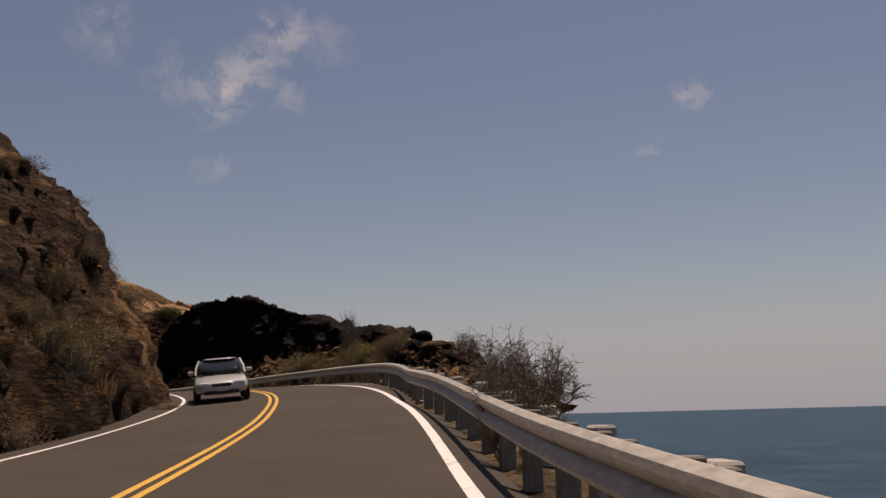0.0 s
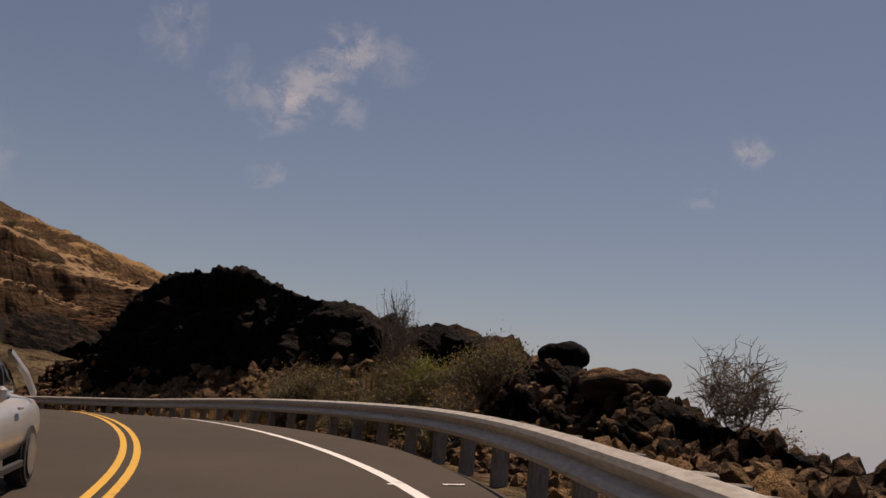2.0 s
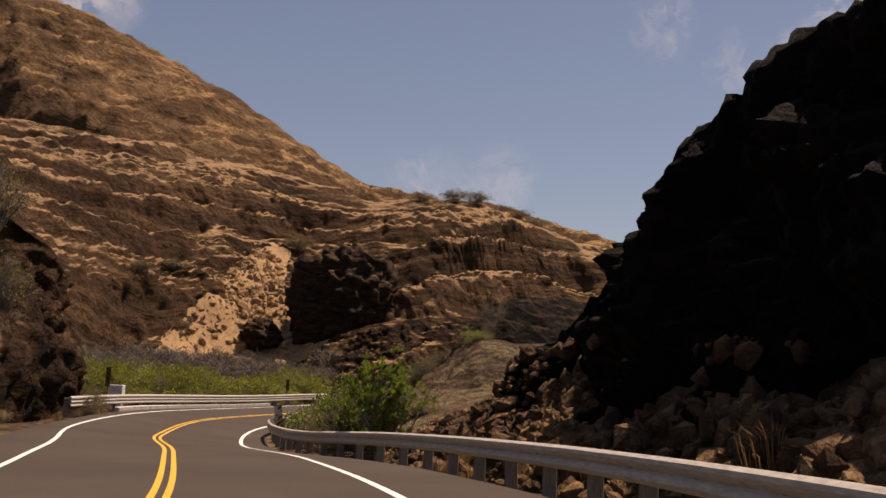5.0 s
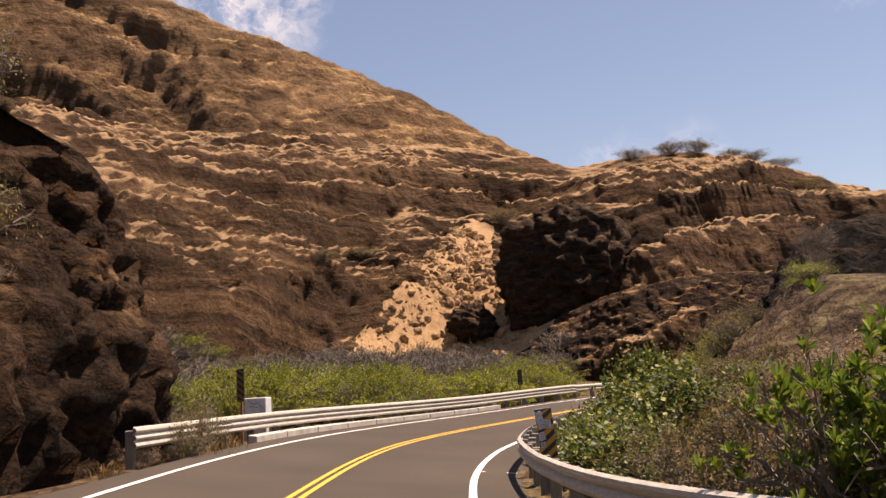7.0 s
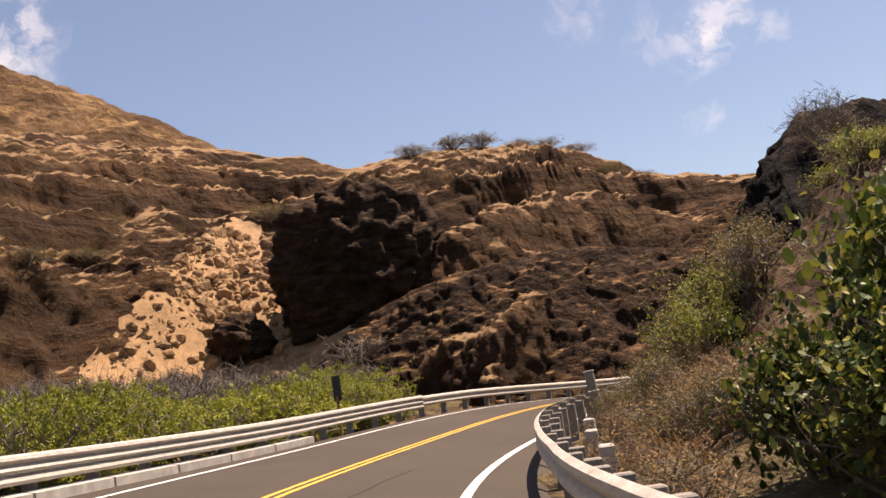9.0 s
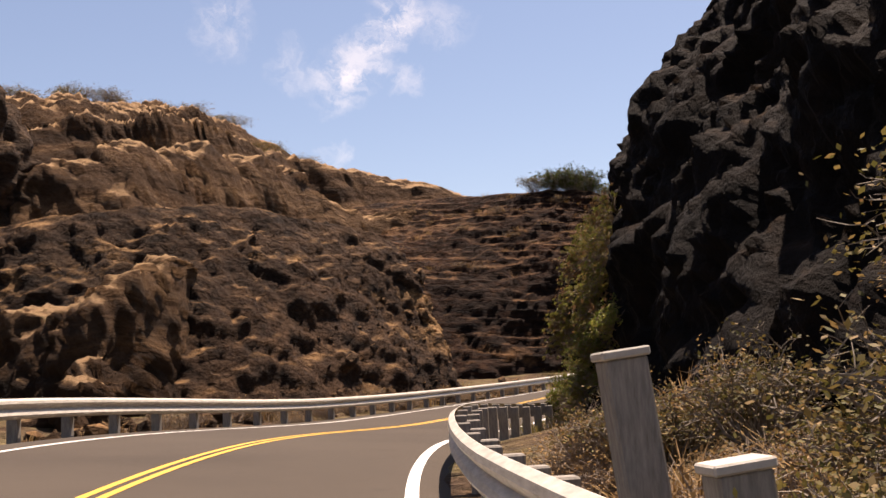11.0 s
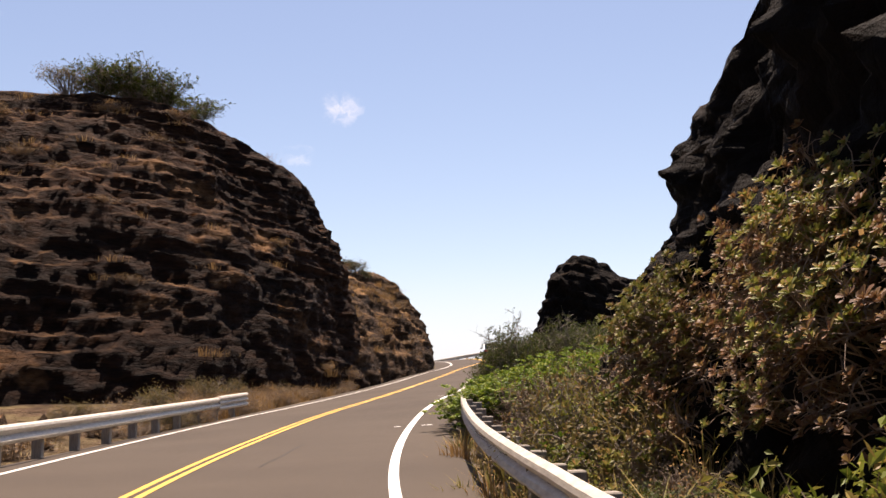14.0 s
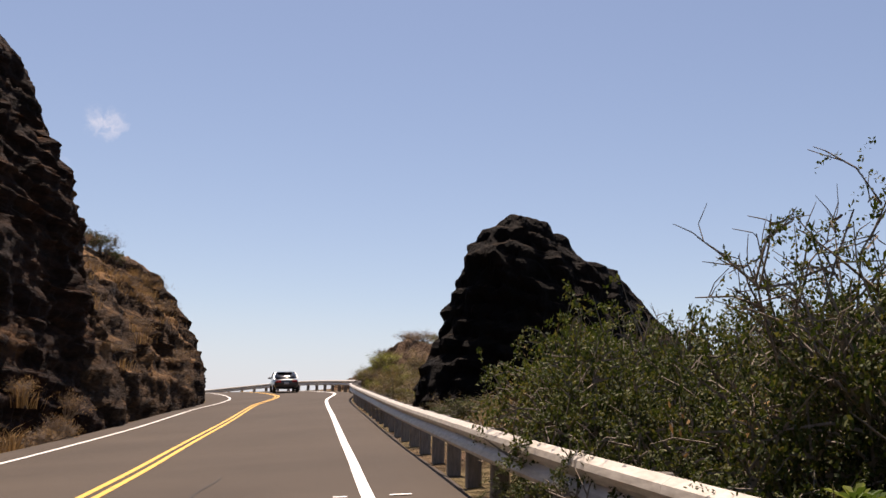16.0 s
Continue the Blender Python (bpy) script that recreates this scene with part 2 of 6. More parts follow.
# ---------------------------------------------------------------- materials
def asphalt_material():
    m, n, l, b = material("asphalt", 0.9)
    b.inputs["Specular IOR Level"].default_value = 0.2
    big = noise_node(n, l, 0.25, 5)
    fine = noise_node(n, l, 60, 3, 0.8)
    spots = noise_node(n, l, 1.7, 8, 0.75)
    col = ramp(n, l, big, [(0.3, (0.035, 0.0262, 0.0195)), (0.7, (0.058, 0.0445, 0.033))])
    col = mix(n, l, maths(n, l, 'MULTIPLY', fine, 0.5), col, (0.090, 0.073, 0.057))
    col = mix(n, l, ramp(n, l, spots, [(0.60, (0, 0, 0)), (0.72, (0.5, 0.5, 0.5))]), col, (0.03, 0.025, 0.022))
    l.new(col, b.inputs["Base Color"])
    bump(n, l, b, fine, 0.35, 0.008)
    return m


def paint_material(name, colour, worn):
    m, n, l, b = material(name, 0.6)
    f = noise_node(n, l, 3.0, 9, 0.8)
    l.new(mix(n, l, ramp(n, l, f, [(0.56, (0, 0, 0)), (0.68, (1, 1, 1))]), colour, worn), b.inputs["Base Color"])
    return m


def sea_material():
    m, n, l, b = material("sea", 0.5)
    b.inputs["IOR"].default_value, b.inputs["Specular IOR Level"].default_value = 1.33, 0.12
    f = noise_node(n, l, 0.012, 6, 0.6, (1, 2.5, 1))
    col = ramp(n, l, f, [(0.35, (0.016, 0.044, 0.078)), (0.65, (0.034, 0.085, 0.125))])
    ripples = noise_node(n, l, 0.035, 12, 0.82, (1.2, 0.35, 1))
    col = mix(n, l, ramp(n, l, ripples, [(0.40, (0, 0, 0)), (0.62, (0.7, 0.7, 0.7))]), col, (0.012, 0.030, 0.055))
    crest = ramp(n, l, noise_node(n, l, 0.045, 12, 0.82, (1.2, 0.3, 1)), [(0.66, (0, 0, 0)), (0.70, (1, 1, 1))])
    l.new(mix(n, l, crest, col, (0.6, 0.65, 0.68)), b.inputs["Base Color"])
    bump(n, l, b, ripples, 1.0, 1.0)
    return m


ASPHALT = asphalt_material()
LAVA = rock_material("dark brown lava", (0.014, 0.0085, 0.0055), (0.066, 0.040, 0.024), (0.17, 0.105, 0.062), (0.30, 0.18, 0.085), 0.5, 0.7, 0.7)
TALUS = rock_material("brown talus", (0.045, 0.028, 0.018), (0.19, 0.115, 0.066), (0.38, 0.24, 0.14), (0.42, 0.25, 0.115), 0.0, 0.55, 0.8, 0.2)
WHITE = paint_material("white road paint", (0.72, 0.70, 0.66), (0.16, 0.14, 0.12))
YELLOW = paint_material("yellow road paint", (0.66, 0.36, 0.03), (0.30, 0.16, 0.03))
SEA = sea_material()
STEEL = plain_material("galvanised steel", (0.60, 0.55, 0.47), (0.34, 0.30, 0.245), 4.0, 0.5, 0.15, 0.004, 0.3, (1, 1, 6))
RUST = plain_material("rusted steel", (0.32, 0.19, 0.11), (0.16, 0.08, 0.04), 7.0, 0.8, 0.2)
TIMBER = plain_material("weathered timber", (0.30, 0.27, 0.23), (0.15, 0.13, 0.11), 9.0, 0.9, 0.0, 0.006, 0.5, (4, 4, 0.6))
CONCRETE = plain_material("old concrete", (0.52, 0.48, 0.42), (0.30, 0.27, 0.23), 2.2, 0.9, 0.0, 0.02)
# set darker than lava's own tone: shade and deep blacks are in the colour
SHADED_BASALT = rock_material("shade-darkened black basalt", (0.0035, 0.0024, 0.0016), (0.009, 0.0056, 0.0036), (0.028, 0.017, 0.0105), (0.13, 0.07, 0.032), 0.0, 0.76, 0.5, cells=0.25)
TUFF = rock_material("layered brown tuff", (0.020, 0.012, 0.007), (0.075, 0.044, 0.024), (0.18, 0.108, 0.060), (0.46, 0.255, 0.115), 1.0, 0.66, 0.9, 0.35)
CLIFF = rock_material("dark layered cliff rock", (0.0075, 0.0031, 0.0015), (0.031, 0.0128, 0.0056), (0.082, 0.036, 0.0158), (0.27, 0.138, 0.060), 1.0, 0.72, 0.75, 0.04)
SLAB = rock_material("brown slab rock", (0.012, 0.0066, 0.0036), (0.052, 0.028, 0.0145), (0.135, 0.078, 0.041), (0.46, 0.26, 0.115), 0.25, 0.72, 0.85, 0.12)
HILL_ROCK = bedded_material("bedded hillside rock", (0.020, 0.011, 0.006), (0.075, 0.041, 0.021), (0.22, 0.128, 0.066), (0.50, 0.315, 0.17), (-0.18, 0.0, 1.0), (0.8, 0.6, 0.0), (0.11, 0.095, 0.035), 0.74, 1.0)
SOIL = rock_material("dry soil", (0.07, 0.045, 0.028), (0.16, 0.10, 0.06), (0.27, 0.18, 0.11), (0.22, 0.17, 0.08), 0.0, 0.7, 0.8)
SLOPE = bedded_material("dry crater slope", (0.034, 0.019, 0.010), (0.125, 0.070, 0.035), (0.29, 0.175, 0.088), (0.48, 0.29, 0.13), (0.45, -0.22, 0.85), (0.76, 0.40, -0.50), (0.10, 0.08, 0.034), 0.74, 0.5, 0.3)

# ---------------------------------------------------------------- road line
# yellow centre line: x, y, z and cross fall, 16 m apart
ROAD = [
    (1.6, -24.2, -1.38, -0.019), (0.3, -8.2, -0.86, -0.016), (-1.5, 7.6, -0.31, 0.003), (-3.45, 23.3, 0.53, 0.066),
    (-6.95, 38.7, 1.41, 0.070), (-13.55, 52.9, 1.89, 0.030), (-22.7, 65.4, 1.74, 0.020), (-34.2, 76.4, 1.62, -0.025),
    (-46.3, 87.0, 1.29, -0.088), (-56.9, 99.6, 1.42, -0.095), (-63.8, 114.7, 1.63, -0.071), (-67.4, 130.8, 2.02, -0.067),
    (-67.2, 147.2, 1.82, -0.058), (-64.6, 163.3, 2.27, -0.003), (-59.7, 178.7, 3.06, 0.047), (-53.3, 193.5, 4.00, 0.067),
    (-46.8, 208.0, 5.04, 0.088), (-40.4, 222.2, 6.17, 0.096), (-33.3, 236.9, 7.45, 0.089), (-30.4, 254.0, 8.38, 0.062), (-32.9, 272.1, 8.16, 0.030), (-40.0, 288.6, 6.93, -0.001)]
NODES = np.array(ROAD)


def spline(table, q):
    """Smooth curve through the rows of a table at the row number q."""
    q = np.clip(np.asarray(q, float), 0, len(table) - 1.000001)
    i = np.floor(q).astype(int)
    f = (q - i)[..., None]
    p = [table[np.clip(i + k, 0, len(table) - 1)] for k in (-1, 0, 1, 2)]
    return 0.5 * (2 * p[1] + (p[2] - p[0]) * f + (2 * p[0] - 5 * p[1] + 4 * p[2] - p[3]) * f ** 2 + (3 * p[1] - p[0] - 3 * p[2] + p[3]) * f ** 3)


def road_at(s, u, lift=0.0):
    """Places at the stations s (metres along), u metres to the right of the yellow line."""
    s, u = np.broadcast_arrays(np.asarray(s, float), np.asarray(u, float))
    c = spline(NODES, s / 16)
    d = spline(NODES, (s + 0.5) / 16)[..., :2] - spline(NODES, (s - 0.5) / 16)[..., :2]
    d /= np.linalg.norm(d, axis=-1, keepdims=True)
    return np.stack([c[..., 0] + d[..., 1] * u, c[..., 1] - d[..., 0] * u, c[..., 2] + c[..., 3] * u + lift], -1)


def heading(s):
    a, b = road_at(s - 0.5, 0), road_at(s + 0.5, 0)
    return math.atan2(b[1] - a[1], b[0] - a[0])


RIGHT_RAIL = ([-20, 30, 50, 58, 68, 80, 88, 95, 102, 110, 118, 124, 130, 136, 142, 147, 150, 154, 158, 166, 178, 190, 204, 212, 219, 228, 240, 260, 340],
              [3.75, 3.7, 3.5, 4.0, 4.8, 5.0, 5.3, 5.7, 5.9, 5.8, 5.1, 4.6, 4.15, 3.98, 4.1, 4.15, 4.05, 3.85, 3.65, 3.6, 3.75, 4.1, 4.55, 4.6, 4.6, 4.6, 4.6, 4.6, 4.6])
LEFT_RAIL = ([130, 136, 150, 166, 180, 200, 220, 236], [-4.8, -4.5, -4.2, -4.15, -4.1, -3.8, -3.8, -4.2])


def right_rail_u(s):
    return np.interp(s, *RIGHT_RAIL)


def left_rail_u(s):
    return np.interp(s, *LEFT_RAIL)


def mesh_object(name, verts, faces, mat=None, parent=None, smooth_faces=False):
    me = bpy.data.meshes.new(name)
    me.from_pydata([tuple(map(float, v)) for v in verts], [], faces)
    if mat:
        me.materials.append(mat)
    if smooth_faces:
        me.polygons.foreach_set("use_smooth", [True] * len(me.polygons))
    ob = new(name, me)
    if parent:
        ob.parent = parent
    return ob


def grid_faces(rows, cols):
    return [(r * cols + c, r * cols + c + 1, (r + 1) * cols + c + 1, (r + 1) * cols + c) for r in range(rows - 1) for c in range(cols - 1)]


def strip(name, s, us, lifts, mat, parent=None):
    """A ribbon along the road with the given offsets across."""
    us = [np.broadcast_to(u, s.shape) for u in us]
    pts = np.stack([road_at(s, u, h) for u, h in zip(us, lifts)], 1)
    ob = mesh_object(name, pts.reshape(-1, 3), grid_faces(len(s), len(us)), mat, parent)
    for p in ob.data.polygons:
        p.use_smooth = True
    if ob.data.polygons and ob.data.polygons[0].normal.z < 0:
        ob.data.flip_normals()
    return ob


# ---------------------------------------------------------------- road
ST = np.arange(1, 334, 1.0)
road = strip("road", ST, [-5.0, -4.0, -3.1, -1.5, 0, 1.5, 3.1, right_rail_u(ST) - 0.3, right_rail_u(ST) + 0.5],
             [-0.35, -0.01, 0, 0, 0, 0, 0, -0.01, -0.30], ASPHALT)
tagged(road, "two-lane brown-grey asphalt coast road with patched surface", "road", kind="structure")
MIDDLE = ([30, 57, 86, 112, 125, 144, 155, 167, 191, 204, 221, 234, 246], [-0.17, 0.0, 0.06, 0.05, -0.1, -0.13, 0.0, -0.1, -0.05, 0.0, 0.09, 0.07, -0.04])
EDGE_R = ([34, 47, 57, 62, 68, 80, 88, 94, 102, 109, 120, 132, 143, 150, 156, 163, 193, 204, 221, 233, 246], [3.15, 3.1, 3.2, 3.1, 2.98, 2.96, 3.06, 3.2, 3.3, 3.3, 3.0, 2.88, 3.0, 2.88, 2.9, 3.05, 3.35, 3.34, 3.35, 3.34, 3.42])
EDGE_L = ([48, 54, 60, 106, 115, 131, 145, 163, 193, 206, 215, 228, 241], [-3.3, -2.95, -2.93, -2.65, -2.75, -3.3, -3.12, -3.35, -3.0, -3.02, -3.2, -3.3, -2.9])
for table, shift, wid, mat, nm, lab in ((MIDDLE, -0.1, 0.10, YELLOW, "yellow_line", "double yellow painted centre line on the asphalt"),
                                        (MIDDLE, 0.1, 0.10, YELLOW, "yellow_line", "double yellow painted centre line on the asphalt"),
                                        (EDGE_L, 0.0, 0.12, WHITE, "edge_line", "white painted edge line on the asphalt"),
                                        (EDGE_R, 0.0, 0.15, WHITE, "edge_line", "worn white painted edge line on the asphalt")):
    mids = np.convolve(np.pad(np.interp(ST, *table), 4, mode="edge"), np.ones(9) / 9, mode="valid") + shift
    ob = strip(nm, ST, [mids - wid / 2, mids + wid / 2], [0.006, 0.006], mat)
    tagged(ob, lab, "road marking", kind="structure")

CRACK = plain_material("tar in cracks", (0.016, 0.013, 0.011), (0.010, 0.009, 0.008), 5.0, 0.9)
for sc, u0, ln in ((150, 1.2, 4.0), (212, 1.2, 4.0), (229, 1.1, 7.0)):
    st2 = np.linspace(sc, sc + ln, 14)
    wig = u0 + 0.05 * (st2 - sc) + 0.02 * np.sin(st2 * 2.3)
    tagged(strip("crack", st2, [wig - 0.014, wig + 0.014], [0.004, 0.004], CRACK), "thin dark crack sealed with tar in the asphalt", "crack", kind="structure")
for sc in (48.4, 62.0, 136.0, 219.2, 233.0):
    st2 = np.array([sc, sc + 0.05, sc + 0.10])
    for u0, u1 in ((2.86, 3.02), (3.5, 3.75)):
        tagged(strip("tick_mark", st2, [u0 + 0.1, u1 + 0.1], [0.007, 0.007], WHITE), "short white painted tick across the edge line", "road marking", kind="structure")

# ---------------------------------------------------------------- sea and ground
SEA_Z = -26.0
k = 6000.0
sea = mesh_object("sea", [(-k, -k, SEA_Z), (k, -k, SEA_Z), (k, k, SEA_Z), (-k, k, SEA_Z)], [(0, 1, 2, 3)], SEA)
tagged(sea, "dark blue choppy sea with small white crests", "sea", kind="structure")

STF = np.arange(1, 334, 1.0)
LINE = road_at(STF, 0)
LINE_A = road_at(STF, 1.0)


def station(x, y):
    """Road station and offset of places in the plan."""
    d2 = (x[:, None] - LINE[None, :, 0]) ** 2 + (y[:, None] - LINE[None, :, 1]) ** 2
    i = d2.argmin(1)
    r = LINE_A[i, :2] - LINE[i, :2]
    r /= np.linalg.norm(r, axis=1, keepdims=True)
    return STF[i], (x - LINE[i, 0]) * r[:, 0] + (y - LINE[i, 1]) * r[:, 1], np.sqrt(d2.min(1)), LINE[i, 2], (LINE_A - LINE)[i, 2]


def ground_height(x, y):
    s, u, d, z, fall = station(x, y)
    uu = np.sign(u) * d
    edge_r, edge_l = right_rail_u(s) + 0.6, 5.0
    base = z + fall * np.clip(uu, -edge_l, edge_r)
    out_r = np.clip(uu - edge_r, 0, None)
    out_l = np.clip(-uu - edge_l, 0, None)
    # to the sea on the right, rising land on the left, low valley beside the second bend
    drop = np.where(s < 122, 0.15 + 0.62, -0.28) * (1 - smooth(195, 215, s)) + smooth(195, 215, s) * 0.12
    sea_side = np.where(s < 118, np.clip(out_r - 1.5, 0, None) * 0.75, 0)
    inner = np.where((s >= 118), -np.clip(out_r, 0, 8) * 0.35 * (1 - 0.55 * smooth(204, 212, s)) + np.clip(out_r - 14, 0, None) * 0.6, 0)
    valley = smooth(122, 134, s) * (1 - smooth(176, 190, s))
    left = out_l * 0.10 * (1 - valley) + valley * (np.clip(out_l - 14, 0, None) * 0.16 - 0.8 * smooth(0, 3, out_l) + 0.9 * smooth(3, 12, out_l))
    return np.maximum(base - 0.16 - sea_side - inner + np.clip(left, -2, 12), SEA_Z - 3)


gx, gy = np.meshgrid(np.concatenate([[-2600, -1900, -1400, -1000, -760, -580, -440, -340, -285], np.arange(-240, 121, 2.0), [160, 220, 320]]),
                     np.concatenate([[-1500, -900, -520, -300, -180, -110], np.arange(-60, 401, 2.0), [430, 480, 560, 700, 900, 1300]]))
px, py = gx.ravel(), gy.ravel()
pz = np.concatenate([ground_height(px[i:i + 4000], py[i:i + 4000]) for i in range(0, len(px), 4000)])
near = np.concatenate([station(px[i:i + 4000], py[i:i + 4000])[2] for i in range(0, len(px), 4000)])
pz = pz - 14 * smooth(235, 290, py) * smooth(9, 22, near) - 0.12 * np.clip(py - 380, 0, 500)
pz = pz + np.array([0.5 * noise.noise(Vector((a * 0.15, b * 0.15, 0))) for a, b in zip(px, py)]) * smooth(7, 14, near)
ground = mesh_object("ground", np.stack([px, py, pz], 1), grid_faces(*gx.shape), SOIL, None, True)
tagged(ground, "dry brown earth and gravel verge between road and rock", "ground", kind="structure")


# ---------------------------------------------------------------- rock
def rock_ribbon(name, nodes, step, rows, mat, label, bulge=0.6, rough=0.5, block=0.5, layer=0.0, back=8.0, back_drop=3.0, seed=0, sink=1.5, cracks=1.6, terrace=0.0, dip=-0.18):
    """A rock face that follows a base line (first three numbers of a node) up to a crest (last three), and falls away behind it."""
    tab = np.array(nodes, float)
    length = np.linalg.norm(np.diff(tab[:, :2] + tab[:, 3:5], axis=0), axis=1).sum() / 2
    count = max(8, int(length / step))
    # even spacing over the nodes
    seg = np.concatenate([[0], np.cumsum(np.linalg.norm(np.diff((tab[:, :3] + tab[:, 3:]) / 2, axis=0), axis=1))])
    q = np.interp(np.linspace(0, seg[-1], count), seg, np.arange(len(tab)))
    c = spline(tab, q)
    base, crest = c[:, :3], c[:, 3:]
    away = crest[:, :2] - base[:, :2]
    wide = np.linalg.norm(away, axis=1, keepdims=True)
    away = away / np.maximum(wide, 1e-3)
    pts, face = [], int(rows * 0.75)
    for r in range(rows):
        if r <= face:
            v = r / face
            h = v ** 1.25
            z = base[:, 2] - sink + (crest[:, 2] - base[:, 2] + sink) * (v ** bulge if bulge < 1 else v)
            xy = base[:, :2] + (crest[:, :2] - base[:, :2]) * h
        else:
            v = (r - face) / (rows - 1 - face)
            z = crest[:, 2] - back_drop * v ** 1.6
            xy = crest[:, :2] + away * back * v
        pts.append(np.concatenate([xy, z[:, None]], 1))
    calm = [1 - 0.6 * math.exp(-((r / face - 1.0) / 0.07) ** 2) for r in range(rows)]
    pts = np.stack(pts, 0)
    d_r, d_c = np.gradient(pts, axis=0), np.gradient(pts, axis=1)
    nrm = np.cross(d_c, d_r)
    nrm /= np.maximum(np.linalg.norm(nrm, axis=2, keepdims=True), 1e-6)
    flip = (nrm[:face, :, :2] * away[None]).sum() > 0
    if flip:
        nrm = -nrm
    off = Vector((seed * 17.3, seed * 5.1, seed * 9.7))
    flat, nf = pts.reshape(-1, 3), nrm.reshape(-1, 3)
    edge = np.minimum(np.arange(count), np.arange(count)[::-1])
    out = np.empty_like(flat)
    a2 = away
    for i, (p, n) in enumerate(zip(flat, nf)):
        k3 = calm[i // count] if i // count <= face else 0.3
        if terrace >= 3:
            v = Vector(p) + off
            ph = (p[2] + dip * v.x + (0.7 * noise.noise(v * (0.26 / terrace)) + 0.12 * noise.noise(v * (1.4 / terrace))) * terrace) / terrace
            f = ph - math.floor(ph)
            on = k3 * min(1.0, max(0.0, 0.7 + 1.8 * noise.noise(Vector((v.x * 0.3 / terrace, v.y * 0.3 / terrace, math.floor(ph) * 2.3)))))
            g = 0.16 * f / 0.8 if f < 0.8 else 0.16 + 0.84 * ((f - 0.8) / 0.2) ** 0.9
            p = p + np.array((0.0, 0.0, on * terrace * (g - f)))
            if f > 0.76:
                n = n * (1 - 0.8 * on) - np.array((a2[i % count][0], a2[i % count][1], 0.0)) * 0.8 * on
        v = Vector(p) + off
        big = noise.fractal(v * (0.5 / cracks), 0.9, 2.0, 3)
        ridge = 1 - abs(noise.noise(v * (0.9 / cracks) + Vector((big, big, 0)))) * 2
        fine = noise.fractal(v * (2.6 / cracks), 0.75, 2.1, 4)
        grit = noise.fractal(v * (9.0 / cracks), 0.8, 2.1, 2)
        disp = rough * (big * 1.5 + ridge * 0.4 + fine * 0.55 + grit * 0.16 - 0.3)
        if block:
            w = Vector((v.x, v.y, v.z * 1.35)) + Vector((fine, big, fine)) * (0.25 * cracks)
            d, _ = noise.voronoi(w / cracks)
            e, _ = noise.voronoi(w / (cracks * 0.42))
            disp += block * (0.65 * (min(d[1] - d[0], 0.4) / 0.4 - 0.6) + 0.3 * (min(e[1] - e[0], 0.4) / 0.4 - 0.6))
        if layer:
            ph = (v.z + 0.05 * v.x + big * 0.7 * layer + 0.3 * layer * noise.noise(v * (0.25 / layer))) / layer
            for k2, share in ((1.0, 0.5), (2.7, 0.22)):
                saw = ph * k2 - math.floor(ph * k2)
                amp = max(0.0, 0.7 + 1.3 * noise.noise(Vector((math.floor(ph * k2) * 3.7, v.x * 0.12 / layer, v.y * 0.12 / layer))))
                disp += layer * share * amp * (saw ** 0.6 - saw ** 6 * 0.8 - 0.45)
        out[i] = p + n * disp * calm[i // count]
        if 0 < terrace < 3:
            ph = (out[i][2] + 0.10 * v.x + 0.42 * noise.noise(v * (0.18 / terrace)) * terrace + 0.1 * terrace * fine) / terrace
            f = ph - math.floor(ph)
            on = k3 * min(1.0, max(0.0, 0.55 + 1.5 * noise.noise(Vector((v.x * 0.16 / terrace, v.y * 0.16 / terrace, math.floor(ph) * 2.3)))))
            g = 0.28 * f / 0.62 if f < 0.62 else 0.28 + 0.72 * ((f - 0.62) / 0.38) ** 0.8
            out[i][2] += on * terrace * (g - f)
            jut = max(0.0, 1 - f / 0.3) if f < 0.62 else (-0.9 * math.sin(math.pi * (f - 0.62) / 0.27) if f < 0.89 else (f - 0.89) / 0.11)
            out[i][:2] -= a2[i % count] * (on * terrace * 0.2 * jut)
    faces = grid_faces(rows, count)
    ob = mesh_object(name, out, faces, mat)
    # outward faces
    me = ob.data
    mid = me.polygons[(face // 2) * (count - 1) + count // 2]
    a = away[count // 2]
    if mid.normal.x * a[0] + mid.normal.y * a[1] > 0:
        me.flip_normals()
    me.polygons.foreach_set("use_smooth", [True] * len(me.polygons))
    tagged(ob, label, "rock face", kind="structure")
    return ob


CLIFF_1 = rock_ribbon("cliff_1", [
    (-4.8, -24, -1.6, -17, -22, 8.6), (-5.8, -5, -1.1, -17, -4, 9.8), (-6.6, 10, -0.5, -16.4, 12, 12.0), (-7.6, 22, 0.3, -16.2, 24, 12.3),
    (-8.7, 30, 0.9, -15.6, 31, 11.6), (-10.0, 36, 1.2, -15.2, 36.5, 10.0), (-11.3, 40, 1.4, -15.4, 40.5, 7.9), (-12.9, 43.0, 1.5, -16.4, 43.8, 5.4), (-16, 46, 1.6, -19, 45.4, 4.6), (-24, 50, 1.8, -28, 46, 6.0)],
    0.28, 64, TUFF, "tall brown rock cliff with dry grass beside the road", 0.7, 0.45, 0.25, 0.7, 12, 1.0, 1, 1.5, 2.6)
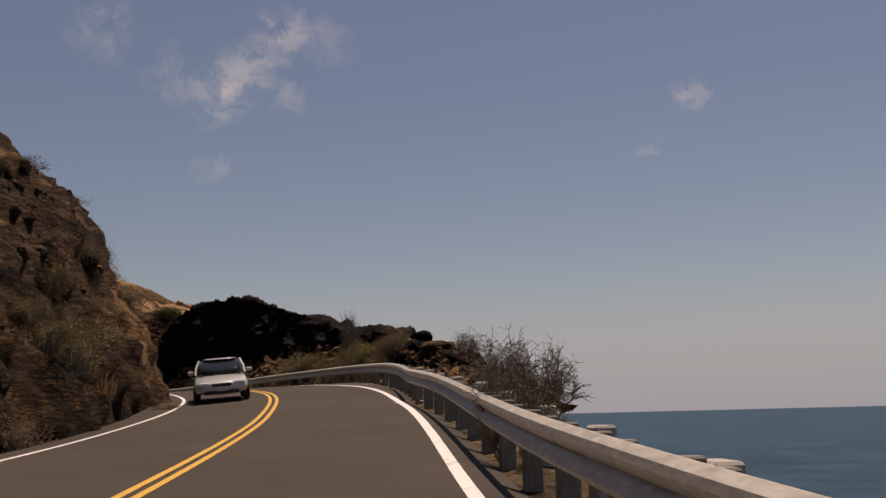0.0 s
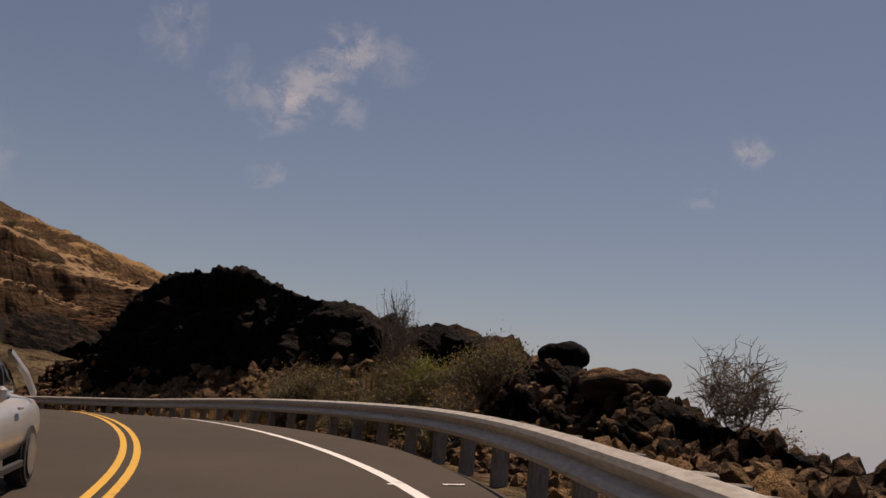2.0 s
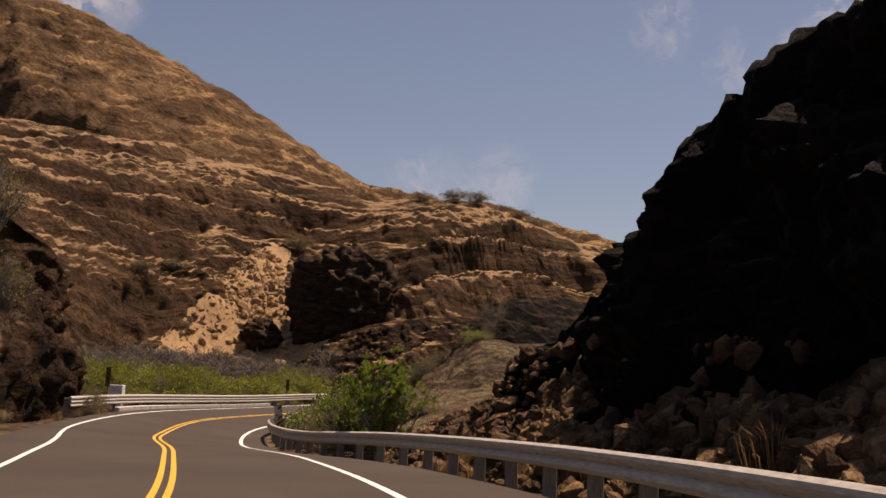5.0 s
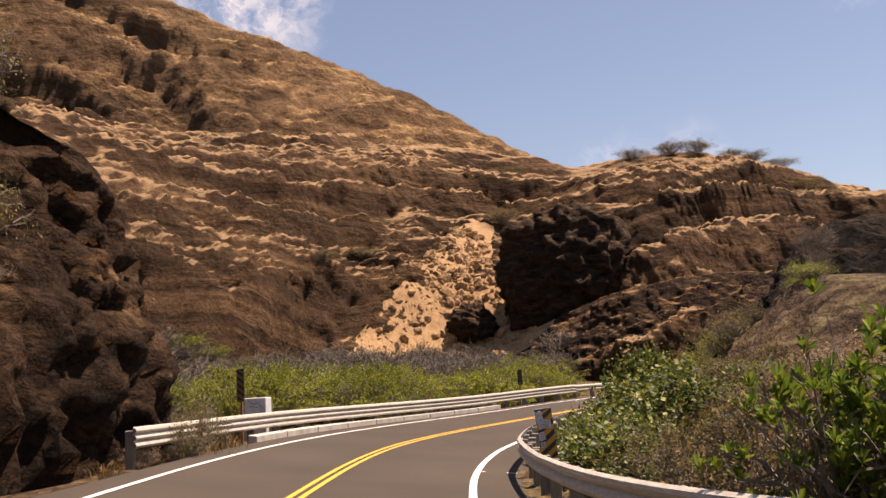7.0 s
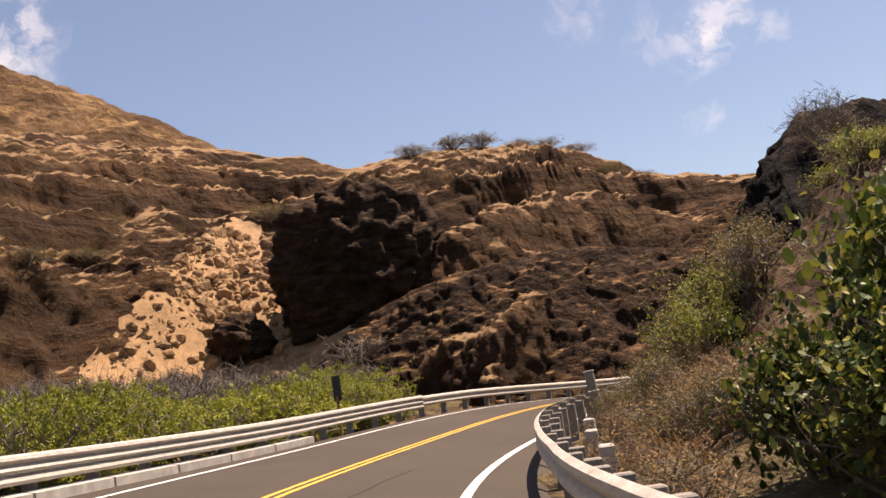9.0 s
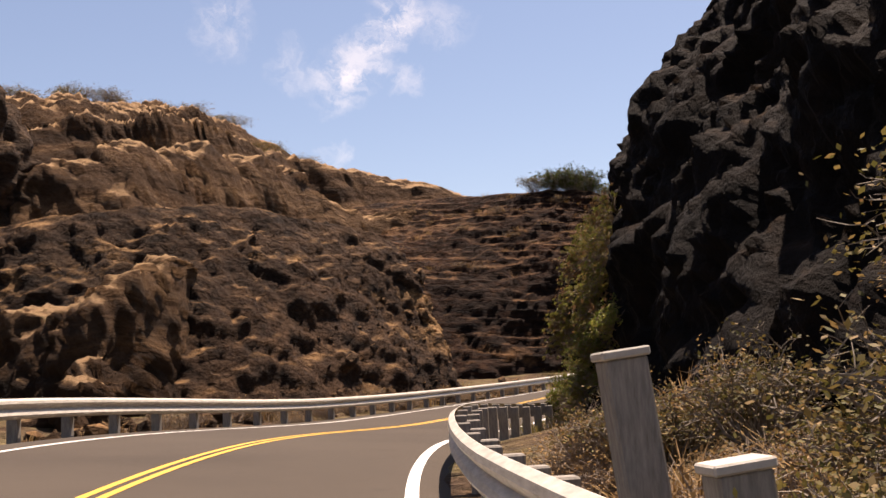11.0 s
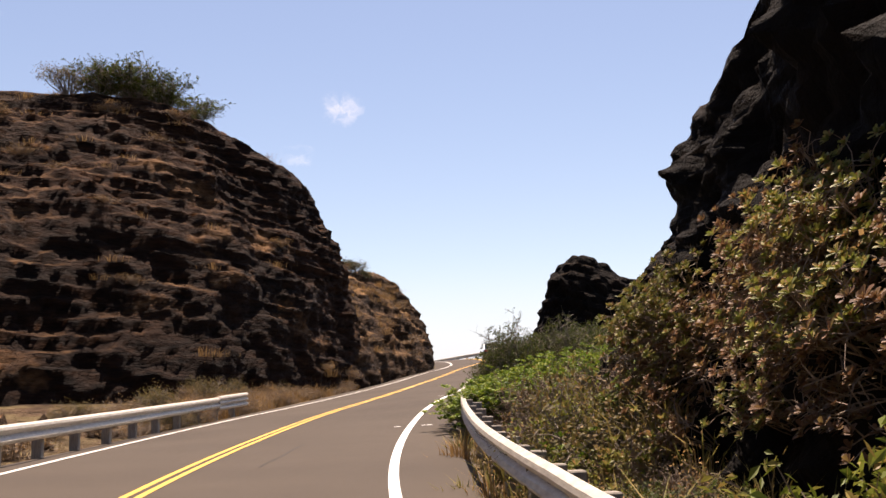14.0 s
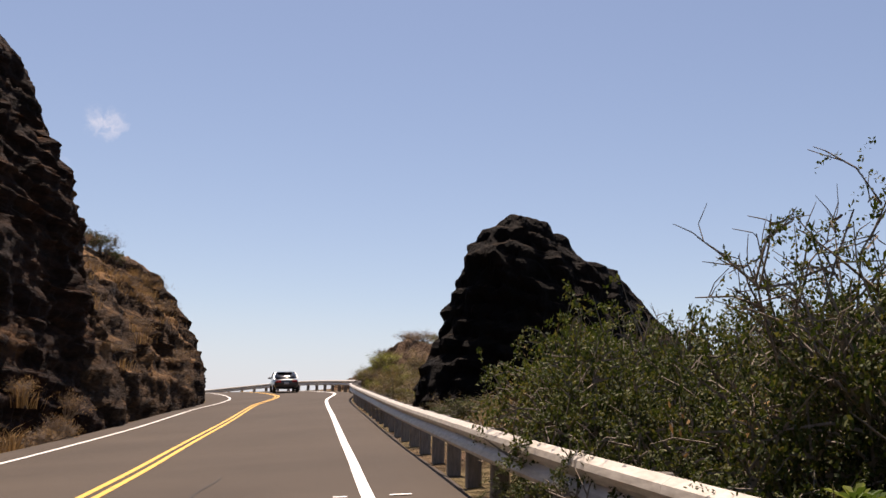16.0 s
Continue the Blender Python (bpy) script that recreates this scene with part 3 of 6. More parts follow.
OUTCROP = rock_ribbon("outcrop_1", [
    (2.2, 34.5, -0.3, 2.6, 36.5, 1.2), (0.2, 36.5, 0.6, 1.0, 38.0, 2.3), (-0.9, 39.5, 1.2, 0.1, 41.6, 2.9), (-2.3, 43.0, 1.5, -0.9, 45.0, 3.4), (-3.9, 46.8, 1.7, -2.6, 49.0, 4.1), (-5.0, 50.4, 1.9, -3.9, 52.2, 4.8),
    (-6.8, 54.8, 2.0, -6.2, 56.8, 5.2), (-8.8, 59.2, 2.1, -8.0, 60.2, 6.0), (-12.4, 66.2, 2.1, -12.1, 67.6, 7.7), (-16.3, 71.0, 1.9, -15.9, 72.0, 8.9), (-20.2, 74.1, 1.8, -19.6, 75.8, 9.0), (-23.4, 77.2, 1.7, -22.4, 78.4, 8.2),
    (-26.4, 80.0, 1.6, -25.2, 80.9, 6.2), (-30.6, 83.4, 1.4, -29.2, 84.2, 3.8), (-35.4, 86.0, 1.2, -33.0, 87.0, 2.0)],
    0.15, 110, SHADED_BASALT, "jagged black lava outcrop, darkened as in shade, behind the guardrail", 1.0, 0.62, 0.2, 0.0, 9, 4.0, 2, 1.5, 1.25)
CLIFF_2 = rock_ribbon("cliff_2", [
    (-33, 64, 1.5, -36, 54, 8), (-39.6, 71.0, 1.5, -45, 63, 11), (-46.0, 77.8, 1.3, -50.5, 71.5, 12.5), (-51.4, 83.6, 1.2, -55.0, 80.0, 12.8), (-54.0, 87.2, 1.2, -55.8, 85.6, 10.4), (-55.4, 89.8, 1.3, -56.6, 89.0, 8.7), (-58.5, 91.6, 1.6, -60.6, 89.0, 8.6), (-66, 89.0, 1.8, -72, 86, 6.0)],
    0.25, 70, SLAB, "dark brown rock bluff at the inside of the bend", 0.6, 0.5, 0.5, 0.0, 10, 2.0, 3, 1.5, 2.2)
HILL = rock_ribbon("hillside", [
    (-78, 86, 3.5, -240, 177, 67), (-84, 100, 3.5, -217, 186, 60), (-95, 118, 4, -192, 195, 56), (-104, 135, 5, -172, 206, 52), (-108, 148, 6, -153, 221, 46.5),
    (-104, 153, 6.5, -146, 226, 44.0), (-95, 152, 6, -137, 233, 44.6), (-86, 148, 5, -128, 240, 44.4), (-79, 143, 4, -108, 227, 37.6), (-76, 141, 3.5, -95.5, 225, 30.8),
    (-80, 158, 4, -88.5, 224, 28.4), (-80, 175, 5, -83, 228, 27.4), (-79, 186, 5, -74, 229, 26.0)],
    0.5, 360, HILL_ROCK, "steep layered brown hillside with pale scree and dry grass", 0.85, 0.8, 0.6, 0.8, 40, -4.0, 4, 2.0, 3.0, 10.0)
CRATER = rock_ribbon("crater_slope", [
    (-538, 235, 66, -691, 320, 334), (-487, 261, 74, -620, 390, 284), (-419, 286, 74, -552, 424, 241), (-342, 312, 74, -453, 465, 180), (-283, 337, 69, -349, 497, 117), (-232, 354, 66, -283, 528, 105), (-181, 388, 55, -181, 592, 71)],
    2.6, 130, SLOPE, "high bare crater slope of layered brown ash", 1.0, 3.2, 2.4, 3.0, 90, 30.0, 5, 2.0, 11.0, 26.0, 0.5)
CLIFF_3 = rock_ribbon("cliff_3", [
    (-93, 148, 4, -99, 157, 9), (-84, 149, 3, -91, 156, 11), (-76.5, 152, 2.6, -84.5, 157, 12), (-72.8, 158, 2.6, -79.5, 161.5, 12.6), (-70.8, 164, 2.7, -76, 167, 12.3), (-69.4, 169.5, 2.9, -73.2, 170.8, 11.4), (-71.5, 174, 3.6, -76, 175, 9), (-76.0, 178, 3.9, -80.8, 179, 8)],
    0.18, 104, SLAB, "tilted slab of dark brown rock above the road", 0.8, 0.40, 0.34, 0.0, 12, 0.5, 6, 1.5, 2.6)
CLIFF_4 = rock_ribbon("cliff_4", [
    (-81, 181, 4, -89, 216, 22.5), (-71, 189.5, 4.2, -77.4, 212, 22.0), (-65, 193.5, 4.6, -69.3, 208.5, 21.2), (-59.6, 197, 5, -63.6, 207, 20.6), (-54.6, 203, 5.2, -57.4, 207.8, 18.5), (-51.4, 208.6, 5.4, -53.6, 211.6, 16.6), (-50.2, 214, 5.8, -52.4, 216, 13.8), (-54, 224, 6, -58, 224, 13)],
    0.24, 150, CLIFF, "dark layered cliff with grassy ledges beside the road", 0.75, 0.5, 0.15, 0.45, 20, -2.0, 7, 1.5, 3.0, 0.75)
CLIFF_5 = rock_ribbon("cliff_5", [
    (-57, 205, 5.2, -61, 211, 15), (-50.2, 211, 5.4, -54, 217, 15.0), (-47.6, 217, 5.8, -51.6, 223, 14.0), (-44, 223.5, 6.3, -47.5, 231, 14.5), (-40.6, 231, 7, -42.6, 238, 15.4), (-38.2, 236, 7.4, -39.3, 239.4, 12.8), (-36.9, 239.5, 7.8, -37.6, 241.5, 10.4), (-36.0, 243, 8.2, -37.0, 244, 9.4), (-35.8, 252, 8.6, -40, 252, 9.6)],
    0.28, 72, TUFF, "further layered cliff with red earth ledges", 0.7, 0.4, 0.2, 0.5, 14, 0.0, 8, 1.5, 2.6, 1.1)
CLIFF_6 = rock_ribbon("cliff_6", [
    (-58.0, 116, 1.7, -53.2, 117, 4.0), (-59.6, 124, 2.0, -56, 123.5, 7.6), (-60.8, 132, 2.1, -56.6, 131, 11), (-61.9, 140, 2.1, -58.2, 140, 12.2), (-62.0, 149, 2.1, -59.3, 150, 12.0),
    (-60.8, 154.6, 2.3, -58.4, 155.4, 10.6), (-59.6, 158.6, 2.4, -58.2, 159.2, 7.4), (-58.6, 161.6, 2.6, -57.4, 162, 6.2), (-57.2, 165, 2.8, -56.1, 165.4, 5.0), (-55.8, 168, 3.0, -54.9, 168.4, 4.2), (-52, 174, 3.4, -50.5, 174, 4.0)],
    0.16, 100, SHADED_BASALT, "black rock wall, darkened as in shade, close beside the road", 0.6, 0.5, 0.16, 0.0, 8, 3.0, 9, 1.5, 1.8)
BANK = rock_ribbon("bank_1", [
    (-38.5, 91, 1.0, -32, 96, 3.2), (-44, 97.5, 0.9, -38, 102, 4.0), (-50, 104.5, 1.0, -43, 109, 5.2), (-55, 111.5, 1.3, -49, 115, 6.4), (-58, 118, 1.6, -53, 121, 7.4)],
    0.4, 40, SOIL, "dry earth bank with scattered rock beside the bend", 0.8, 0.4, 0.2, 0.0, 14, 2.0, 10, 1.5, 2.0)

BANK_2 = rock_ribbon("bank_2", [
    (-41.5, 206, 5.2, -36.5, 203, 6.4), (-38, 213, 5.8, -32.5, 211, 7.6), (-34.6, 220.5, 6.5, -29.6, 220, 9.0), (-31.0, 228.5, 7.2, -27.2, 229, 10.8), (-27.8, 236, 7.9, -24.8, 237, 11.4), (-25.6, 244, 8.4, -23, 244, 10.2), (-25, 254, 8.6, -22, 254, 9.0)],
    0.4, 36, SOIL, "dry earth bank with dark rock on its crest", 0.8, 0.35, 0.3, 0.0, 8, 3.0, 11, 1.5, 1.8)

tal = []
for st in range(58, 125, 6):
    rr = float(right_rail_u(st))
    b, c = road_at(st, rr + 0.55), road_at(st, rr + 3.3)
    tal.append((b[0], b[1], b[2] - 0.1, c[0], c[1], c[2] + 0.4 + 1.7 * float(smooth(62, 80, st) * (1 - smooth(112, 124, st)))))
TALUS_1 = rock_ribbon("talus_1", tal, 0.22, 30, TALUS, "brown rubble slope with dry grass below the outcrop", 0.9, 0.22, 0.3, 0.0, 3, 1.5, 13, 0.6, 0.7)


def rock_lump(name, centre, radii, mat, label, rough=0.3, block=0.3, cracks=1.5, seed=0, sub=6, top_taper=0.0, category="rock", kind=""):
    """A free-standing rock: a rounded mass broken by noise."""
    bm = bmesh.new()
    bmesh.ops.create_icosphere(bm, subdivisions=sub, radius=1.0)
    off = Vector((seed * 11.3, seed * 7.1, seed * 3.3))
    for v in bm.verts:
        n = v.co.normalized()
        squeeze = 1 - top_taper * max(0.0, n.z)
        p = Vector((n.x * radii[0] * squeeze, n.y * radii[1] * squeeze, n.z * radii[2]))
        q = p + off
        big = noise.fractal(q * (0.6 / cracks), 0.9, 2.0, 3)
        fine = noise.fractal(q * (2.4 / cracks), 0.8, 2.0, 3)
        d, _ = noise.voronoi((q + Vector((fine, big, 0)) * 0.3) / cracks)
        v.co = p + n * (rough * (big * 1.4 + fine * 0.5) + block * (min(d[1] - d[0], 0.4) / 0.4 - 0.5))
    me = bpy.data.meshes.new(name)
    bm.to_mesh(me)
    bm.free()
    me.materials.append(mat)
    me.polygons.foreach_set("use_smooth", [True] * len(me.polygons))
    ob = new(name, me)
    ob.location = centre
    tagged(ob, label, category, kind=kind)
    return ob


BULGE = rock_lump("lava_bulge", (-99.4, 162.6, 14.6), (7.6, 6.2, 7.4), LAVA, "rounded dark lava bulge set in the hillside", 0.8, 0.5, 2.2, 3, 6, kind="structure")


def sea_stack():
    """Pointed rock, upright on one side and sloping on the other."""
    bm = bmesh.new()
    bmesh.ops.create_icosphere(bm, subdivisions=6, radius=1.0)
    for v in bm.verts:
        n = v.co.normalized()
        f = 0.5 - 0.5 * n.z
        ring = Vector((n.x, n.y, 0))
        if ring.length > 1e-4:
            ring = ring.normalized() * min(1.0, ring.length * 1.5)
        w = 1.25 + 8.2 * min(f, 0.5) ** 1.05
        p = Vector((ring.x * w * (1.0 + 0.35 * max(0.0, ring.x)) + 4.6 * min(f, 0.5), ring.y * w * 0.62 + 0.6 * f, 5.6 - 11.0 * f))
        q = p * 1.0 + Vector((31.0, 7.0, 3.0))
        big = noise.fractal(q * 0.55, 0.9, 2.0, 3)
        fine = noise.fractal(q * 2.2, 0.8, 2.0, 3)
        d, _ = noise.voronoi((q + Vector((fine, big, 0)) * 0.3) / 1.1)
        ph = (q.z + 0.25 * q.x + 0.3 * big) / 0.55
        saw = ph - math.floor(ph)
        v.co = p + (ring * 0.8 + Vector((0, 0, n.z * 0.6))) * (0.34 * big + 0.16 * fine + 0.12 * (min(d[1] - d[0], 0.4) / 0.4 - 0.5) + 0.24 * (saw ** 0.6 - saw ** 6 - 0.4))
    me = bpy.data.meshes.new("rock_stack")
    bm.to_mesh(me)
    bm.free()
    me.materials.append(SHADED_BASALT)
    ob = new("rock_stack", me)
    ob.location = (-41.3, 199.3, 5.5)
    tagged(ob, "pointed rock stack of shade-darkened black basalt behind the guardrail", "rock", kind="structure")
    return ob


STACK = sea_stack()
rock_lump("rock_core", (-53.5, 221, 8.0), (4.0, 8.0, 6.5), CLIFF, "dark rock between two cliffs", 0.6, 0.4, 2.0, 21, 5, kind="structure")
rock_lump("boulder", (-107.6, 156.0, 9.9), (2.9, 2.2, 2.0), LAVA, "large dark boulder at the foot of the scree", 0.5, 0.3, 1.2, 22, 5)
rock_lump("boulder", (-111.5, 152.0, 7.6), (1.5, 1.3, 1.1), LAVA, "dark boulder half buried in the scree", 0.3, 0.2, 0.9, 23, 4)
# ---------------------------------------------------------------- draping
from mathutils.bvhtree import BVHTree


def tree_of(objects):
    vs, fs = [], []
    for o in objects:
        base = len(vs)
        vs += [o.matrix_basis @ v.co for v in o.data.vertices]
        fs += [tuple(i + base for i in p.vertices) for p in o.data.polygons]
    return BVHTree.FromPolygons(vs, fs)


LAND = tree_of([ground, TALUS_1, CLIFF_1, OUTCROP, CLIFF_2, HILL, CLIFF_3, CLIFF_4, CLIFF_5, CLIFF_6, BANK, BANK_2, STACK])
GROUND_ONLY = tree_of([ground, BANK, BANK_2])


def drop(x, y, tree=LAND):
    hit, normal, _, _ = tree.ray_cast(Vector((x, y, 300)), Vector((0, 0, -1)))
    return (hit.z, normal) if hit else (0.0, Vector((0, 0, 1)))


for bx, by, rad, bmat, lab, sd in ((-1.3, 46.4, (0.52, 0.42, 0.27), SHADED_BASALT, "squarish dark boulder on the outcrop crest", 6), (-0.4, 43.2, (0.75, 0.6, 0.34), TUFF, "flat reddish boulder on the outcrop crest", 7)):
    rock_lump("boulder", (bx, by, drop(bx, by)[0] + rad[2] * 0.35), rad, bmat, lab, 0.08, 0.1, 0.8, sd, 4)


# pale scree chute down the hillside: centre and half width
SCREE = plain_material("pale scree", (0.45, 0.27, 0.125), (0.23, 0.132, 0.06), 1.3, 0.95, 0.0, 0.25, 0.9)
CHUTE = np.array([(-131, 186, 1.3), (-126, 179, 1.7), (-121, 172, 2.3), (-117, 165, 3.6), (-112.0, 158.5, 5.5), (-106.5, 153, 9.0), (-101.5, 149.0, 12.5)])
rows, rnd = [], random.Random(5)
for q in np.linspace(0, len(CHUTE) - 1.001, 60):
    cx, cy, hw = spline(CHUTE, q)
    nx, ny, nw = spline(CHUTE, min(q + 0.05, len(CHUTE) - 1.0005))
    ax, ay = nx - cx, ny - cy
    k2 = math.hypot(ax, ay) or 1.0
    for f in np.linspace(-1, 1, 25):
        jag = 1 + 0.25 * noise.noise(Vector((q * 2.2, f * 3, 1)))
        x, y = cx - ay / k2 * hw * f * jag, cy + ax / k2 * hw * f * jag
        rows.append((x, y, drop(x, y)[0] + 0.5 * (1 - abs(f) ** 3) - 0.25 + 0.18 * noise.noise(Vector((x, y, 0)) * 1.3)))
zz = np.array([r[2] for r in rows]).reshape(60, 25)
for _ in range(3):
    pad = np.pad(zz, ((3, 3), (2, 2)), mode="edge")
    zz = sum(pad[i:i + 60, j:j + 25] for i in range(7) for j in range(5)) / 35.0
rows = [(r[0], r[1], z + 0.45 + 0.12 * noise.noise(Vector((r[0], r[1], 0)) * 1.7)) for r, z in zip(rows, zz.ravel())]
scree = mesh_object("scree", rows, grid_faces(60, 25), SCREE, None, True)
if scree.data.polygons[0].normal.z < 0:
    scree.data.flip_normals()
tagged(scree, "pale tan scree chute running down the hillside", "scree", kind="structure")


def rubble(name, places, mat, label):
    """Loose stones, each a small uneven block, as one mass."""
    vs, fs, r = [], [], random.Random(len(places))
    t = (1 + 5 ** 0.5) / 2
    ico = [(-1, t, 0), (1, t, 0), (-1, -t, 0), (1, -t, 0), (0, -1, t), (0, 1, t), (0, -1, -t), (0, 1, -t), (t, 0, -1), (t, 0, 1), (-t, 0, -1), (-t, 0, 1)]
    tri = [(0, 11, 5), (0, 5, 1), (0, 1, 7), (0, 7, 10), (0, 10, 11), (1, 5, 9), (5, 11, 4), (11, 10, 2), (10, 7, 6), (7, 1, 8), (3, 9, 4), (3, 4, 2), (3, 2, 6), (3, 6, 8), (3, 8, 9), (4, 9, 5), (2, 4, 11), (6, 2, 10), (8, 6, 7), (9, 8, 1)]
    for x, y, z, size in places:
        b0 = len(vs)
        rot = Euler((r.random() * 6, r.random() * 6, r.random() * 6)).to_matrix()
        sc = (size * r.uniform(0.3, 0.6), size * r.uniform(0.25, 0.5), size * r.uniform(0.2, 0.4))
        for p in ico:
            w = rot @ Vector([c * k3 * r.uniform(0.7, 1.15) for c, k3 in zip(p, sc)])
            vs.append((x + w.x, y + w.y, z + w.z))
        fs += [tuple(i + b0 for i in f) for f in tri]
    ob = mesh_object(name, vs, fs, mat)
    tagged(ob, label, "stones", kind="stuff")
    return ob


def scatter(count, pick, size, seed, tree=LAND):
    r, out = random.Random(seed), []
    for _ in range(count):
        x, y = pick(r)
        sz = size * (0.35 + r.random() ** 3 * 1.6)
        out.append((x, y, drop(x, y, tree)[0] + sz * 0.1, sz))
    return out


def along(s0, s1, u0, u1):
    def pick(r):
        s = r.uniform(s0, s1)
        u = r.uniform(u0, u1)
        p = road_at(s, (right_rail_u(s) if u > 0 else -4.6) + u)
        return p[0], p[1]
    return pick


rubble("rubble", [q for q in scatter(3200, along(58, 120, 0.5, 3.0), 0.17, 1) if q[2] < 4.2], TALUS, "loose brown stones at the foot of the outcrop")
rubble("rubble", [q for q in scatter(4000, along(78, 116, 0.6, 4.6), 0.25, 11) if q[2] < 4.4], TALUS, "broken brown blocks on the slope below the outcrop")
rubble("rubble", [q for q in scatter(2200, along(52, 80, 0.6, 4.5), 0.14, 12) if q[2] < 3.2], TALUS, "loose brown stones between the rail and the black rock")
rubble("rubble", scatter(260, along(20, 70, -2.6, -0.6), 0.28, 2), TUFF, "loose brown stones at the cliff foot")
rubble("rubble", scatter(420, along(160, 240, -4.5, -0.8), 0.34, 3), TUFF, "loose brown stones below the layered cliff")


def pick_scree(r):
    c = spline(CHUTE, r.uniform(2.2, 6.0))
    return c[0] + r.uniform(-1, 1) * c[2] * 1.2, c[1] + r.uniform(-1, 1) * c[2] * 0.9


rubble("rubble", scatter(1000, pick_scree, 0.55, 4, tree_of([scree])), SCREE, "pale broken stones on the scree fan")


# ---------------------------------------------------------------- guardrails
W_BEAM = [(0.0, 0.38), (0.055, 0.41), (0.082, 0.455), (0.055, 0.51), (0.0, 0.56), (0.055, 0.61), (0.085, 0.655), (0.07, 0.705), (0.0, 0.745)]
THRIE = [(0.0, 0.30), (0.06, 0.33), (0.082, 0.37), (0.055, 0.42), (0.0, 0.46), (0.06, 0.50), (0.082, 0.54), (0.055, 0.58), (0.0, 0.62), (0.055, 0.66), (0.085, 0.70), (0.06, 0.755), (0.0, 0.78)]


def rail_lift(s, side):
    """The seaward rail stands higher round the second bend."""
    return 0.10 * smooth(120, 130, s) * (1 - smooth(160, 170, s)) if side > 0 else 0.0 * s


def beam_panel(profile, s0, s1, offset, side, parent, name="beam", lean=0.0):
    """One corrugated steel panel; side is +1 where the road lies to its left."""
    st = np.linspace(s0, s1, 8)
    loop = [(o, z) for o, z in profile] + [(o - 0.008, z) for o, z in reversed(profile)]
    dent = 0.012 * math.sin(s0 * 1.7)
    pts = np.stack([road_at(st, offset(st) - side * o + dent, z + rail_lift(st, side)) for o, z in loop], 1)
    n = len(loop)
    faces = [(r * n + c, r * n + (c + 1) % n, (r + 1) * n + (c + 1) % n, (r + 1) * n + c) for r in range(len(st) - 1) for c in range(n)]
    faces += [tuple(range(n)), tuple(range((len(st) - 1) * n, len(st) * n))[::-1]]
    ob = mesh_object(name, pts.reshape(-1, 3), faces, STEEL, parent)
    bm = bmesh.new()
    bm.from_mesh(ob.data)
    bmesh.ops.recalc_face_normals(bm, faces=bm.faces)
    bm.to_mesh(ob.data)
    bm.free()
    return ob


def box_mesh(name, size, mat, bevel=0.012, shift=(0, 0, 0)):
    bm = bmesh.new()
    bmesh.ops.create_cube(bm, size=1.0)
    bmesh.ops.scale(bm, vec=size, verts=bm.verts)
    if bevel:
        bmesh.ops.bevel(bm, geom=bm.edges, offset=bevel, segments=1, affect='EDGES')
    bmesh.ops.translate(bm, vec=shift, verts=bm.verts)
    me = bpy.data.meshes.new(name)
    bm.to_mesh(me)
    bm.free()
    me.materials.append(mat)
    return me


POST = box_mesh("post", (0.17, 0.20, 1.3), TIMBER, 0.015, (0, 0, 0.02))
BLOCK = box_mesh("block", (0.15, 0.16, 0.34), TIMBER, 0.012, (0, 0, 0.56))
BOLT = box_mesh("bolt", (0.03, 0.03, 0.03), STEEL, 0.006)


def guardrail(s0, s1, offset, side, label, profile_at, spacing=1.905):
    rail = new("guardrail")
    rail.location = road_at(s0, offset(s0))
    rail.matrix_world = Matrix.Translation(rail.location)
    tagged(rail, label, "guardrail")
    inv = rail.matrix_world.inverted()
    s = s0
    while s < s1 - 0.5:
        e = min(s + 3.81, s1)
        ob = beam_panel(profile_at(s), s - 0.04, e + 0.04, offset, side, rail)
        ob.matrix_parent_inverse = inv
        s = e
    s = s0 + 0.4
    while s < s1:
        p = road_at(s, offset(s) + side * 0.24, float(rail_lift(s, side)))
        b = road_at(s, offset(s) + side * 0.085, float(rail_lift(s, side)))
        a = heading(s)
        for nm, me, q in (("post", POST, p), ("block", BLOCK, b)):
            ob = new(nm, me)
            ob.parent = rail
            ob.matrix_parent_inverse = inv
            ob.matrix_basis = Matrix.Translation(q) @ Matrix.Rotation(a, 4, 'Z')
        s += spacing
    return rail


guardrail(2, 330, lambda s: right_rail_u(s), 1, "weathered galvanised W-beam guardrail on timber posts along the seaward edge", lambda s: W_BEAM)
guardrail(134, 232.5, lambda s: left_rail_u(s), -1, "galvanised guardrail with triple-wave panels beside the valley", lambda s: THRIE if s < 170 or s > 226 else W_BEAM)

# low concrete kerb under the left rail
for k2 in range(9):
    s0 = 141 + k2 * 2.5
    st = np.linspace(s0, s0 + 2.42, 4)
    prof = [(-4.25, -0.1), (-4.25, 0.16), (-4.5, 0.18), (-4.5, -0.1)]
    pts = np.stack([road_at(st, u + 0.25, z) for u, z in prof], 1)
    kerb = mesh_object("kerb", pts.reshape(-1, 3), [(r * 4 + c, r * 4 + (c + 1) % 4, (r + 1) * 4 + (c + 1) % 4, (r + 1) * 4 + c) for r in range(3) for c in range(4)] + [(0, 1, 2, 3), (15, 14, 13, 12)], CONCRETE)
    tagged(kerb, "chipped pale concrete kerb block under the guardrail", "kerb", "kerb blocks")
